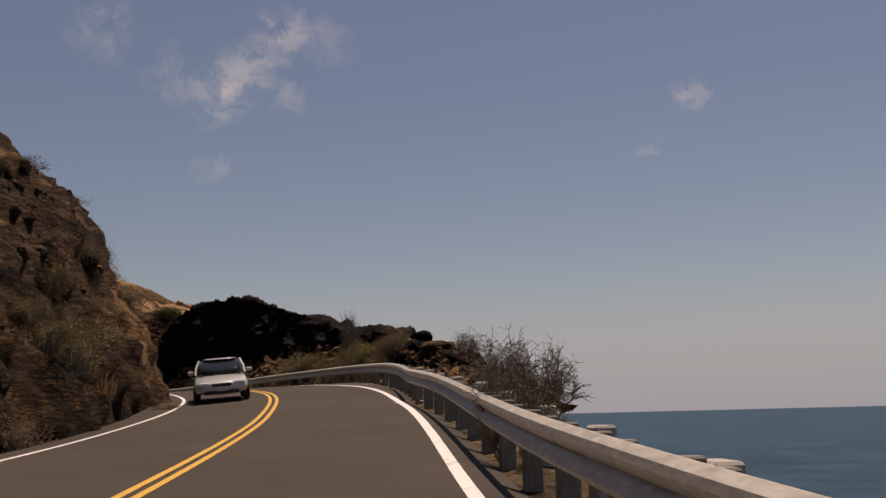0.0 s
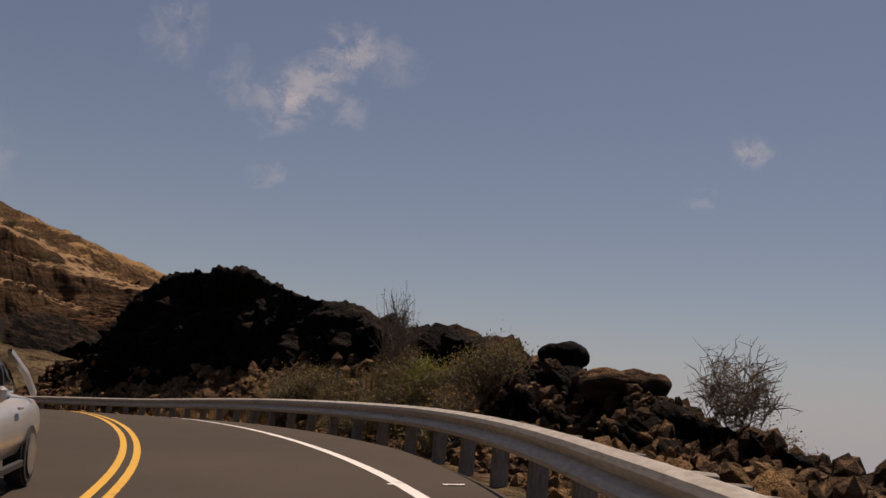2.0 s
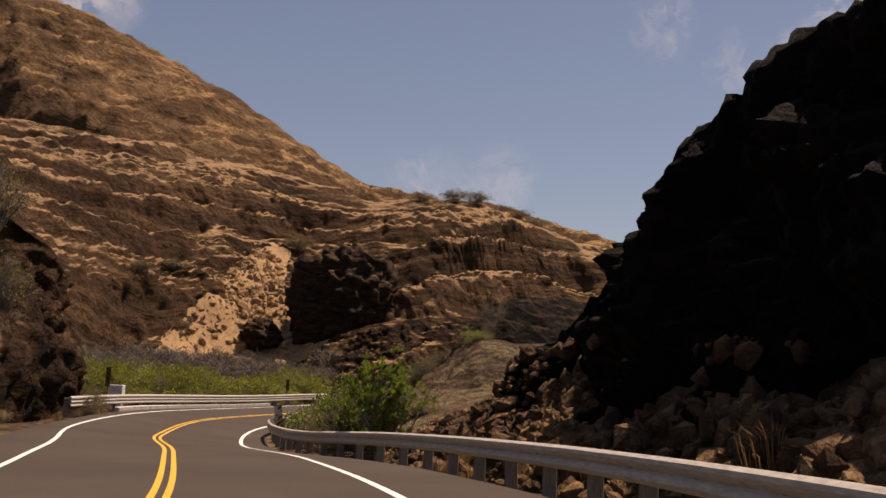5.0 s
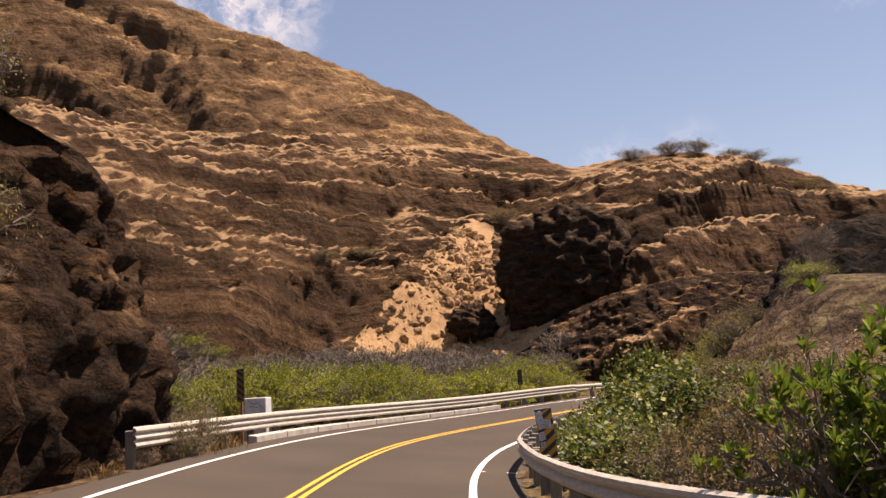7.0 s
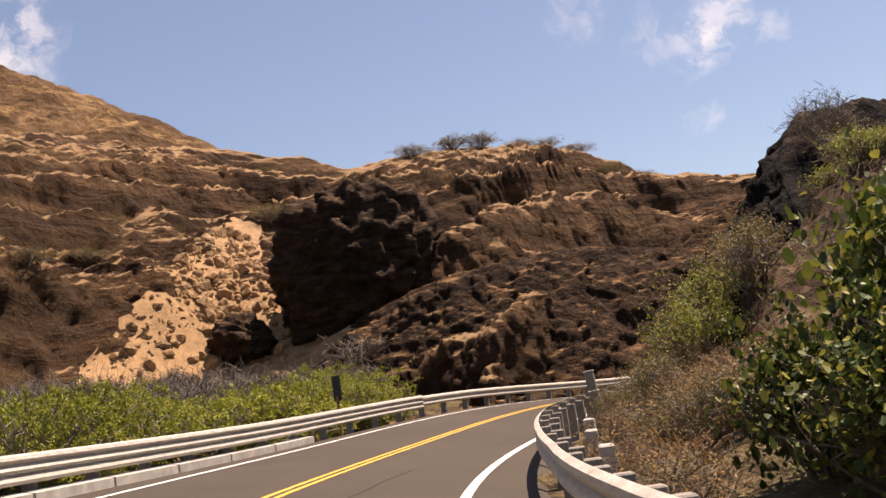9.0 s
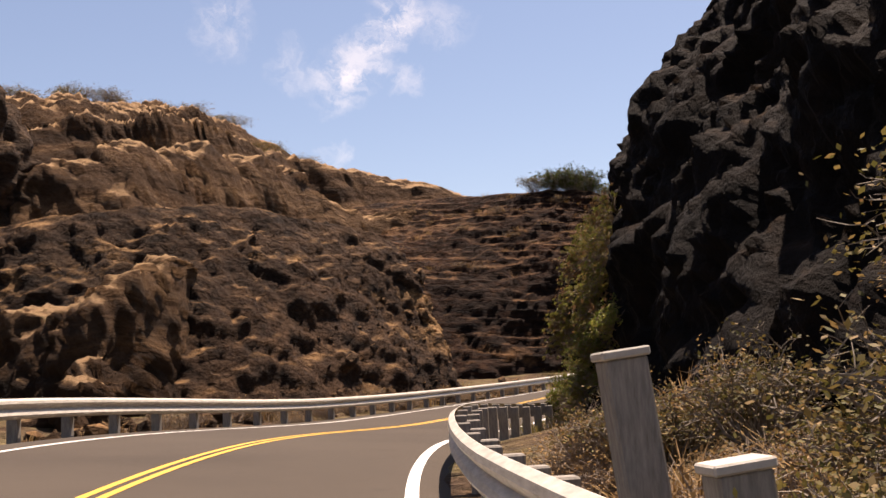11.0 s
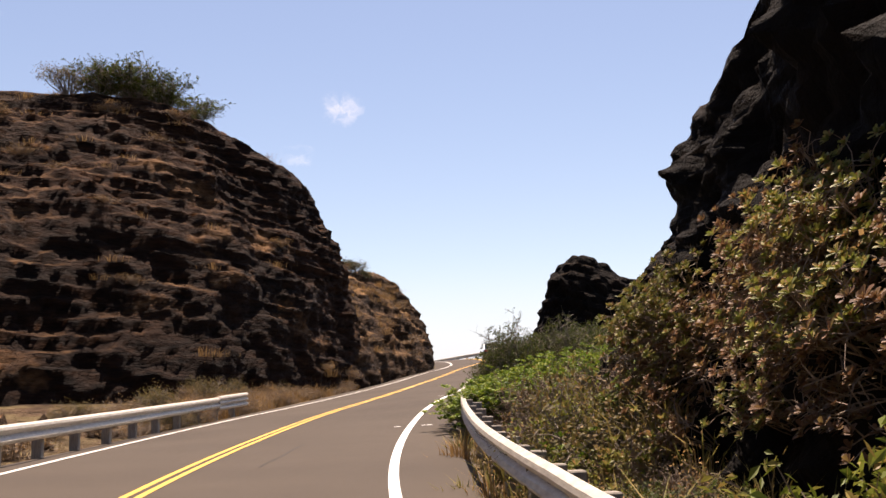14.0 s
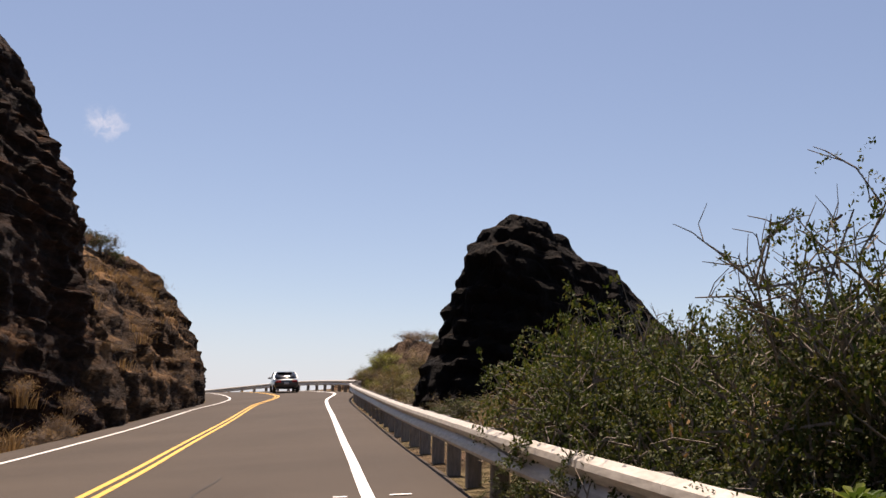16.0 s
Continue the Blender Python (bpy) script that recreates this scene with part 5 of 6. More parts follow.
for i in range(16):
    s = rv.uniform(190.5, 200)
    grow_road("sunlit", s, right_rail_u(s) + rv.uniform(0.35, 0.8), rv.uniform(0.6, 0.85), rv.uniform(1.1, 1.9), GROUND_ONLY, group="wall foot shrubs")
rw = random.Random(8)
for i in range(11):
    grow_wall("sunlit" if i % 4 else "spray", rw.uniform(191.0, 194.0), rw.uniform(0.5, 1.7), rw.uniform(0.55, 0.75), rw.uniform(0.6, 0.8), "wall plants")
for hh in (0.8, 1.4, 2.0):
    grow_wall("vine", 206.5 + hh * 0.5, hh, 0.7, 0.7, "wall plants")
for i in range(32):
    grow_wall("rust" if i % 5 else "spray", rv.uniform(199, 206.5), rv.uniform(0.7, 2.4), rv.uniform(0.6, 0.9), rv.uniform(0.6, 0.9), "wall plants")
for i in range(9):
    grow_wall("spray" if i % 3 else "rust", rv.uniform(204.8, 207.2), rv.uniform(0.9, 2.1), rv.uniform(0.6, 0.9), rv.uniform(0.6, 0.9), "wall plants")
for i in range(16):
    s = rv.uniform(205.5, 211)
    grow_road(rv.choice(["dry", "rust", "twig", "olive"]), s, right_rail_u(s) + rv.uniform(0.8, 2.4), rv.uniform(0.8, 1.1), rv.uniform(1.0, 1.6), GROUND_ONLY, group="dry bank brush")
for i in range(24):
    s = rv.uniform(190, 210)
    grow_road(rv.choice(["olive", "green", "dry", "twig", "thorn"]), s, right_rail_u(s) + rv.uniform(0.6, 1.2), rv.uniform(0.6, 0.9), rv.uniform(0.6, 1.1), group="wall foot brush")
for i in range(70):
    s = rv.uniform(196, 210)
    grow_road("grass", s, right_rail_u(s) + rv.uniform(0.3, 1.6), rv.uniform(0.6, 1.0), rv.uniform(0.7, 1.1))
for i in range(150):
    s = rv.uniform(186, 216)
    grow_road(rv.choice(["grass", "grass", "straw"]), s, right_rail_u(s) + (rv.uniform(0.4, 1.8) if i % 4 else rv.uniform(-0.4, 0.3)), rv.uniform(0.5, 0.9), rv.uniform(0.4, 0.8), group="verge grass")
for s, du, kind, w, h in ((205, 0.9, "spray", 0.8, 1.2), (206.2, 0.6, "vine", 0.9, 1.05), (207.2, 0.9, "green", 0.9, 1.5), (209.5, 1.4, "dry", 1.0, 1.1), (211, 1.0, "dry", 1.0, 1.0), (212, 2.0, "dry", 1.2, 1.3), (210.5, 2.6, "olive", 1.0, 1.2), (213, 1.6, "dry", 1.1, 1.0), (213.5, 3.2, "dry", 1.1, 1.1), (212.5, 3.6, "dry", 1.2, 1.2)):
    grow_road(kind, s, right_rail_u(s) + du, w, h, GROUND_ONLY)
# bright vines over the seaward rail
for i in range(64):
    du = rv.uniform(0.35, 4.2)
    s = rv.uniform(215.0 + 0.9 * du, 225.2)
    grow_road("vine", s, right_rail_u(s) + du, rv.uniform(1.0, 1.35), rv.uniform(0.85, 1.1) + 0.16 * min(du, 2.0), GROUND_ONLY, group="vine bank")
for i in range(30):
    s = rv.uniform(209, 217)
    grow_road(rv.choice(["dry", "dry", "olive", "straw"]), s, right_rail_u(s) + rv.uniform(0.8, 3.6), rv.uniform(0.6, 1.0), rv.uniform(0.6, 1.0), GROUND_ONLY, group="dry bank brush")
for s, du, w, h in ((226.6, 1.3, 1.2, 2.0), (227.6, 2.4, 1.3, 2.0), (228.4, 0.9, 1.1, 1.6), (229.4, 2.0, 1.3, 1.9), (230.4, 0.9, 1.2, 1.7), (231.2, 2.4, 1.3, 2.0), (232.0, 1.2, 1.2, 2.1), (233.0, 2.2, 1.2, 1.8), (233.4, 1.1, 0.9, 1.2), (228.6, 3.8, 1.4, 2.0), (230.6, 4.0, 1.4, 2.1), (232.6, 3.8, 1.4, 2.0), (226.4, 3.6, 1.2, 1.8), (234.4, 2.6, 1.1, 1.3), (229.8, 0.45, 0.7, 0.8), (227.4, 0.5, 0.8, 1.0), (231.6, 0.5, 0.7, 0.7)):
    grow_road("thorn", s, right_rail_u(s) + du, w, h, GROUND_ONLY, group="seaward shrubs")
for i in range(14):
    s = rv.uniform(227, 236)
    grow_road(rv.choice(["olive", "dry", "twig"]), s, right_rail_u(s) + rv.uniform(1.0, 4.0), rv.uniform(0.8, 1.2), rv.uniform(1.1, 1.8), GROUND_ONLY, group="seaward shrubs")
for i in range(52):
    s = rv.uniform(236, 257)
    grow_road(rv.choice(["thorn", "olive", "olive", "dry", "straw"]), s, right_rail_u(s) + rv.uniform(1.0, 5.6), rv.uniform(0.8, 1.3), rv.uniform(0.5, 0.9), GROUND_ONLY, group="seaward shrubs")
for s, du, w, h in ((226.8, 1.2, 1.15, 1.55), (226.2, 3.0, 1.2, 1.4), (228.0, 3.0, 1.2, 1.3)):
    grow_road("tree", s, right_rail_u(s) + du, w, h, GROUND_ONLY)
for x, y, w, h in ((-54.4, 178.6, 0.8, 1.0), (-53.9, 179.6, 0.9, 1.1), (-53.2, 180.7, 0.9, 1.4), (-52.5, 181.9, 1.1, 1.8), (-51.6, 183.4, 1.4, 2.2), (-50.5, 184.8, 1.4, 2.1), (-51.6, 180.2, 1.2, 1.9), (-50.6, 181.6, 1.3, 2.0), (-47.0, 180.5, 1.7, 0.8), (-48.4, 179.2, 1.7, 0.8), (-46.0, 182.4, 1.7, 0.7), (-49.6, 178.0, 1.6, 0.8)):
    grow_on("thorn", x, y, w, h, GROUND_ONLY, group="seaward shrubs")
for s, du, w, h in ((246, 9.6, 1.2, 1.6),):
    grow_road("twig", s, right_rail_u(s) + du, w, h, GROUND_ONLY)
for i in range(50):
    s = rv.uniform(258, 292)
    grow_road(rv.choice(["olive", "dry", "straw", "green"]), s, right_rail_u(s) + rv.uniform(1.0, 6.0), rv.uniform(0.9, 1.5), rv.uniform(0.8, 1.4), group="seaward shrubs")
# valley floor
def scrub(name, label, places, model):
    """Far shrubs nobody could count, as one mass."""
    vs, fs, base = [], [], 0
    mesh = model.children[-1].data
    co = np.array([v.co[:] for v in mesh.vertices])
    pl = [tuple(p.vertices) for p in mesh.polygons]
    for x, y, z, wide, high, turn in places:
        c, sn = math.cos(turn), math.sin(turn)
        q = np.stack([(co[:, 0] * c - co[:, 1] * sn) * wide + x, (co[:, 0] * sn + co[:, 1] * c) * wide + y, co[:, 2] * high + z], 1)
        vs.append(q)
        fs += [tuple(i + base for i in f) for f in pl]
        base += len(co)
    ob = mesh_object(name, np.concatenate(vs), fs, mesh.materials[0])
    tagged(ob, label, "shrubs", kind="stuff")


light = plant("shrub", "light green shrub", "shrub", LEAF_BELT, BARK, 77, 30, 1500, 0.08, 1.0, 0.75, twigs=5)
places, stand = [], 0
while len(places) < 190:
    x, y = rv.uniform(-106, -74), rv.uniform(98, 152)
    st, off, dist, _, _ = station(np.array([x]), np.array([y]))
    z, n = drop(x, y)
    if dist[0] < 8 or z > 7.2 or n.z < 0.6 or x > -54 - 0.705 * (y - 98.6) or (st[0] < 143 and dist[0] < 16):
        continue
    w, h = rv.uniform(2.2, 3.3), rv.uniform(2.6, 4.0)
    if dist[0] < 17 and stand < 64:
        stand += 1
        grow("belt", x, y, z - 0.15, w, h, rv.uniform(0, 6), "valley shrubs")
    else:
        places.append((x, y, z - 0.15, w, h, rv.uniform(0, 6)))
scrub("valley_scrub", "light green thorn scrub filling the valley floor", places, light)
for ob in list(light.children) + [light]:
    bpy.data.objects.remove(ob)
for i in range(230):
    s, u = rv.uniform(112, 140), -rv.uniform(5.6, 17.0)
    grow_road("straw", s, u, rv.uniform(0.7, 1.3), rv.uniform(0.5, 0.9), GROUND_ONLY)
for i in range(26):
    s = rv.uniform(126, 140)
    grow_road(rv.choice(["straw", "straw", "olive", "grass", "dry"]), s, -rv.uniform(5.6, 11.0), rv.uniform(0.7, 1.4), rv.uniform(0.6, 1.2), group="verge brush")
for s, u, w, h in ((131, -7.0, 1.5, 2.6), (132.5, -8.0, 1.6, 2.8), (124, -6.2, 1.1, 1.4), (121, -6.2, 1.0, 1.2)):
    grow_road("olive", s, u, w, h)
for i in range(130):
    grow_road("straw", rv.uniform(136.5, 142), -rv.uniform(5.4, 8.5), rv.uniform(1.2, 1.8), rv.uniform(0.9, 1.3), GROUND_ONLY)
for i in range(34):
    s = rv.uniform(136, 178)
    grow_road(rv.choice(["olive", "belt", "belt"]), s, -rv.uniform(24.0, 34.0), rv.uniform(1.8, 2.8), rv.uniform(1.4, 2.4), group="hill foot brush")
# on the hillside and the crests
for x, y, w, h in ((-122.0, 178.5, 3.4, 3.0), (-136.5, 232.5, 4.0, 3.2), (-131.0, 236.5, 4.2, 3.8), (-127.0, 239.0, 4.0, 3.6), (-116.0, 231.0, 3.6, 2.6), (-110.0, 227.0, 3.2, 2.4), (-104.0, 223.5, 3.2, 2.4), (-98.0, 219.0, 3.0, 2.4), (-93.0, 216.5, 2.8, 2.0),
                   (-128.0, 186.0, 3.2, 2.6), (-112.0, 140.0, 3.0, 2.0), (-118.0, 150.0, 3.0, 2.0), (-126.0, 160.0, 2.8, 2.0), (-150.0, 212.0, 3.4, 2.4), (-106.0, 131.0, 2.6, 2.2), (-100.0, 123.0, 2.6, 2.2)):
    grow_on("olive", x, y, w, h * 0.65, group="hillside shrubs")
for dx, dy, w, h in ((0, 0, 2.6, 2.6), (1.8, 0.6, 2.4, 2.4), (-1.8, 0.4, 2.4, 2.2), (3.4, 0.4, 2.0, 1.7), (-3.4, 0.2, 1.8, 1.5), (0.6, 2.0, 2.4, 2.6)):
    grow_on("olive" if dx < -2 else "thorn", -64.2 + dx, 207.6 + dy, w, h, group="crest bush")
for x, y, kind, w in ((-46.6, 232.8, "thorn", 1.2), (-45.6, 233.6, "olive", 1.2), (-45.0, 234.2, "thorn", 0.9), (-47.4, 231.6, "dry", 1.2)):
    grow_on(kind, x, y, w, w, group="far crest bush")
for i in range(150):
    f, g = rv.random(), rv.uniform(0.15, 1.05)
    x, y = (1 - g) * (-48.5 + 9.5 * f) + g * (-53 + 12 * f), (1 - g) * (214 + 19 * f) + g * (220 + 18 * f)
    if i % 4 == 0 or g > 0.75:
        grow_on("straw" if i % 8 else "dry", x, y, rv.uniform(0.7, 1.3), rv.uniform(0.4, 0.8), group="far ledge plants")
for i in range(60):
    s = rv.uniform(176, 240)
    grow_road(rv.choice(["dry", "dry", "dry", "straw"]), s, -rv.uniform(4.6, 7.5), rv.uniform(0.6, 1.2), rv.uniform(0.5, 1.0), group="cliff foot brush")
for i in range(70):
    s = rv.uniform(226, 262)
    grow_road(rv.choice(["dry", "dry", "olive", "straw"]), s, -rv.uniform(4.4, 8.5), rv.uniform(0.7, 1.2), rv.uniform(0.7, 1.3), group="cliff foot brush")
for i in range(220):
    s = rv.uniform(228, 264)
    grow_road(rv.choice(["straw", "straw", "dry"]), s, -rv.uniform(4.4, 7.2), rv.uniform(0.7, 1.3), rv.uniform(0.6, 1.2), group="cliff foot brush")
for i in range(70):
    s = rv.uniform(22, 68)
    grow_road(rv.choice(["straw", "olive", "dry", "dry"]), s, -rv.uniform(4.5, 7.0), rv.uniform(0.6, 1.1), rv.uniform(0.5, 1.1), group="verge brush")
for i in range(34):
    x, y = rv.uniform(-17, -8), rv.uniform(12, 40)
    grow_on(rv.choice(["straw", "dry", "olive"]), x, y, rv.uniform(0.5, 0.8), rv.uniform(0.3, 0.55), group="cliff plants")
for i in range(70):
    x, y = rv.uniform(-80, -56), rv.uniform(196, 212)
    grow_on(rv.choice(["straw", "straw", "dry"]), x, y, rv.uniform(0.8, 1.5), rv.uniform(0.35, 0.7), group="ledge grass")

for kind, mat, nm, lab in (("straw", GRASS_DRY, "dry_grass", "dry straw-coloured grass along verges and ledges"), ("grass", GRASS_MIX, "verge_grass", "half-green grass along the rail")):
    tagged(mesh_object(nm, GRASS[kind][0], GRASS[kind][1], mat), lab, "grass", kind="stuff")

# ---------------------------------------------------------------- signs and small things
BLACK = plain_material("black sign paint", (0.02, 0.02, 0.02), (0.035, 0.03, 0.028), 6.0, 0.5)
ORANGE = plain_material("faded orange sign paint", (0.62, 0.30, 0.03), (0.45, 0.20, 0.02), 5.0, 0.5)
MUSTARD = plain_material("dull mustard sign paint", (0.20, 0.13, 0.03), (0.13, 0.08, 0.02), 5.0, 0.6)
WHITEWASH = plain_material("whitewashed concrete", (0.78, 0.76, 0.74), (0.55, 0.52, 0.50), 3.0, 0.85, 0.0, 0.01)
STICKER = plain_material("torn white stickers", (0.62, 0.60, 0.60), (0.36, 0.34, 0.34), 18.0, 0.7)
GREY_INK = plain_material("grey scrawl", (0.28, 0.27, 0.30), (0.18, 0.17, 0.2), 10.0, 0.8)


def box_part(name, size, at, mat, parent, bevel=0.006, rot=None, label=""):
    ob = new(name, box_mesh(name, size, mat, bevel))
    ob.parent = parent
    ob.matrix_basis = Matrix.Translation(at) @ (rot or Matrix.Identity(4))
    if label:
        ob["label"] = label
    return ob


def hazard_marker(x, y, z, turn, wide, high, leg, stripe_mat, slope, label, tilt=0.0):
    """A narrow upright plate with slanting stripes on a post."""
    root = new("hazard_marker")
    root.matrix_basis = Matrix.Translation((x, y, z)) @ Matrix.Rotation(turn, 4, 'Z') @ Matrix.Rotation(tilt, 4, 'Y')
    tagged(root, label, "road sign")
    box_part("post", (0.07, 0.07, leg + 0.5), (0, 0.05, leg / 2 - 0.1), RUST, root)
    box_part("plate", (wide, 0.02, high), (0, 0, leg + high / 2), BLACK, root)
    n, band = 5, high / 5.0
    for i in range(-1, n + 1):
        z0 = leg + i * band
        poly = [(-wide / 2, z0), (wide / 2, z0 + slope), (wide / 2, z0 + slope + band * 0.5), (-wide / 2, z0 + band * 0.5)]
        poly = [(px2, min(max(pz2, leg + 0.005), leg + high - 0.005)) for px2, pz2 in poly]
        if max(p[1] for p in poly) - min(p[1] for p in poly) < 0.02 or (poly[0][1] == poly[3][1] and poly[1][1] == poly[2][1]):
            continue
        vs = [(px2, -0.014, pz2) for px2, pz2 in poly] + [(px2, -0.0105, pz2) for px2, pz2 in poly]
        mesh_object("stripe", vs, [(0, 1, 2, 3), (7, 6, 5, 4), (0, 4, 5, 1), (1, 5, 6, 2), (2, 6, 7, 3), (3, 7, 4, 0)], stripe_mat, root)
    return root


p = road_at(143.2, -5.45)
hazard_marker(p[0], p[1], p[2] - 0.1, heading(143) - math.pi / 2 - 0.3, 0.30, 1.05, 1.15, MUSTARD, -0.20, "black and mustard striped hazard plate on a rusty post")
p = road_at(168.2, -5.4)
hazard_marker(p[0], p[1], p[2] - 0.1, heading(168) + math.pi / 2, 0.30, 0.85, 1.05, BLACK, -0.2, "grey back of a hazard plate among the shrubs")
p = road_at(131.6, 4.5)
marker = hazard_marker(p[0], p[1], p[2], heading(131) - math.pi / 2 + 0.25, 0.34, 1.05, 0.62, ORANGE, 0.22, "leaning black and orange hazard plate with torn stickers", -0.10)
for dx, dz, w, h in ((-0.09, 1.45, 0.14, 0.34), (0.02, 1.36, 0.2, 0.16), (-0.1, 1.14, 0.12, 0.16), (-0.1, 0.98, 0.1, 0.1)):
    st = box_part("sticker", (w, 0.004, h), (dx, -0.019, dz), STICKER, marker, 0.001, Matrix.Rotation(dx * 2, 4, 'Y'))
    for k2 in range(3):
        box_part("scrawl", (w * 0.6, 0.003, 0.014), (0, -0.004, (k2 - 1) * h * 0.28), GREY_INK, st, 0.0)

p = road_at(143.8, -5.15)
block = new("marker_block")
block.matrix_basis = Matrix.Translation((p[0], p[1], p[2] - 0.1)) @ Matrix.Rotation(heading(144) - math.pi / 2 - 0.1, 4, 'Z')
tagged(block, "whitewashed concrete marker block with grey scrawl behind the guardrail", "concrete block")
box_part("body", (0.78, 0.42, 1.35), (0, 0, 0.6), WHITEWASH, block, 0.02)
for dx, dz, w, a in ((-0.14, 1.12, 0.22, 0.5), (0.08, 1.1, 0.26, -0.3), (0.2, 1.02, 0.14, 0.9), (-0.05, 0.98, 0.3, 0.1)):
    box_part("scrawl", (w, 0.004, 0.025), (dx, -0.213, dz), GREY_INK, block, 0.0, Matrix.Rotation(a, 4, 'Y'))

# posts at the end of the first stretch of right-hand rail
for s, du, h, w in ((163.6, 0.62, 1.75, 0.24), (162.6, 0.75, 1.25, 0.26)):
    p = road_at(s, right_rail_u(s) + du)
    post = new("rail_post")
    post.matrix_basis = Matrix.Translation((p[0], p[1], p[2] - 0.3)) @ Matrix.Rotation(heading(s), 4, 'Z') @ Matrix.Rotation(-0.10, 4, 'X')
    tagged(post, "tall grey weathered timber post at the guardrail", "post", "rail end posts")
    box_part("shaft", (0.2, w, h), (0, 0, h / 2), TIMBER, post, 0.015)
    box_part("cap", (0.24, w + 0.03, 0.05), (0, 0, h + 0.02), CONCRETE, post, 0.01)

# old concrete posts behind the seaward rail
for s in (27.4, 30.8, 34.2, 37.4, 40.8, 44.2, 47.6, 51.0, 54.6, 58.4, 133.4, 135.4, 137.4, 139.4, 150.0, 153.5, 157.0):
    p = road_at(s, right_rail_u(s) + 0.85)
    post = new("concrete_post")
    post.matrix_basis = Matrix.Translation((p[0], p[1], p[2] - (0.62 if s < 60 else 0.55))) @ Matrix.Rotation(heading(s), 4, 'Z')
    tagged(post, "old grey concrete post behind the guardrail", "post", "old concrete posts")
    box_part("shaft", (0.46, 0.22, 1.15), (0, 0, 0.575), CONCRETE, post, 0.025)

# ---------------------------------------------------------------- vehicles
GLASS = bpy.data.materials.new("tinted car glass")
GLASS.use_nodes = True
gb = GLASS.node_tree.nodes["Principled BSDF"]
gb.inputs["Base Color"].default_value, gb.inputs["Roughness"].default_value = (0.012, 0.014, 0.016, 1), 0.06
TYRE = plain_material("tyre rubber", (0.02, 0.02, 0.02), (0.035, 0.033, 0.03), 20.0, 0.9)
RIM = plain_material("alloy rim", (0.55, 0.55, 0.55), (0.35, 0.35, 0.35), 9.0, 0.35, 0.8)
LAMP = plain_material("clear lamp lens", (0.75, 0.76, 0.78), (0.45, 0.46, 0.5), 14.0, 0.12)
RED_LAMP = plain_material("red lamp lens", (0.40, 0.02, 0.02), (0.25, 0.01, 0.01), 14.0, 0.2)
TRIM = plain_material("black plastic trim", (0.02, 0.02, 0.02), (0.03, 0.03, 0.03), 9.0, 0.6)
PLATE = plain_material("number plate", (0.6, 0.6, 0.58), (0.45, 0.45, 0.44), 9.0, 0.5)


def car_paint(name, colour):
    m, n, l, b = material(name, 0.32, 0.35)
    f = noise_node(n, l, 2.0, 5)
    l.new(ramp(n, l, f, [(0.3, tuple(c * 0.86 for c in colour)), (0.7, colour)]), b.inputs["Base Color"])
    b.inputs["Coat Weight"].default_value = 0.4
    return m


def loft(name, sections, mat, parent):
    """A smooth hull through cross sections, each a list of (y, z) with its own x."""
    vs = [(x, y, z) for x, ring in sections for y, z in ring]
    n = len(sections[0][1])
    faces = [(r * n + c, r * n + (c + 1) % n, (r + 1) * n + (c + 1) % n, (r + 1) * n + c) for r in range(len(sections) - 1) for c in range(n)]
    faces += [tuple(range(n))[::-1], tuple(range((len(sections) - 1) * n, len(sections) * n))]
    ob = mesh_object(name, vs, faces, mat, parent, True)
    bm = bmesh.new()
    bm.from_mesh(ob.data)
    bmesh.ops.recalc_face_normals(bm, faces=bm.faces)
    bm.to_mesh(ob.data)
    bm.free()
    md = ob.modifiers.new("round", 'SUBSURF')
    md.levels = md.render_levels = 1
    return ob


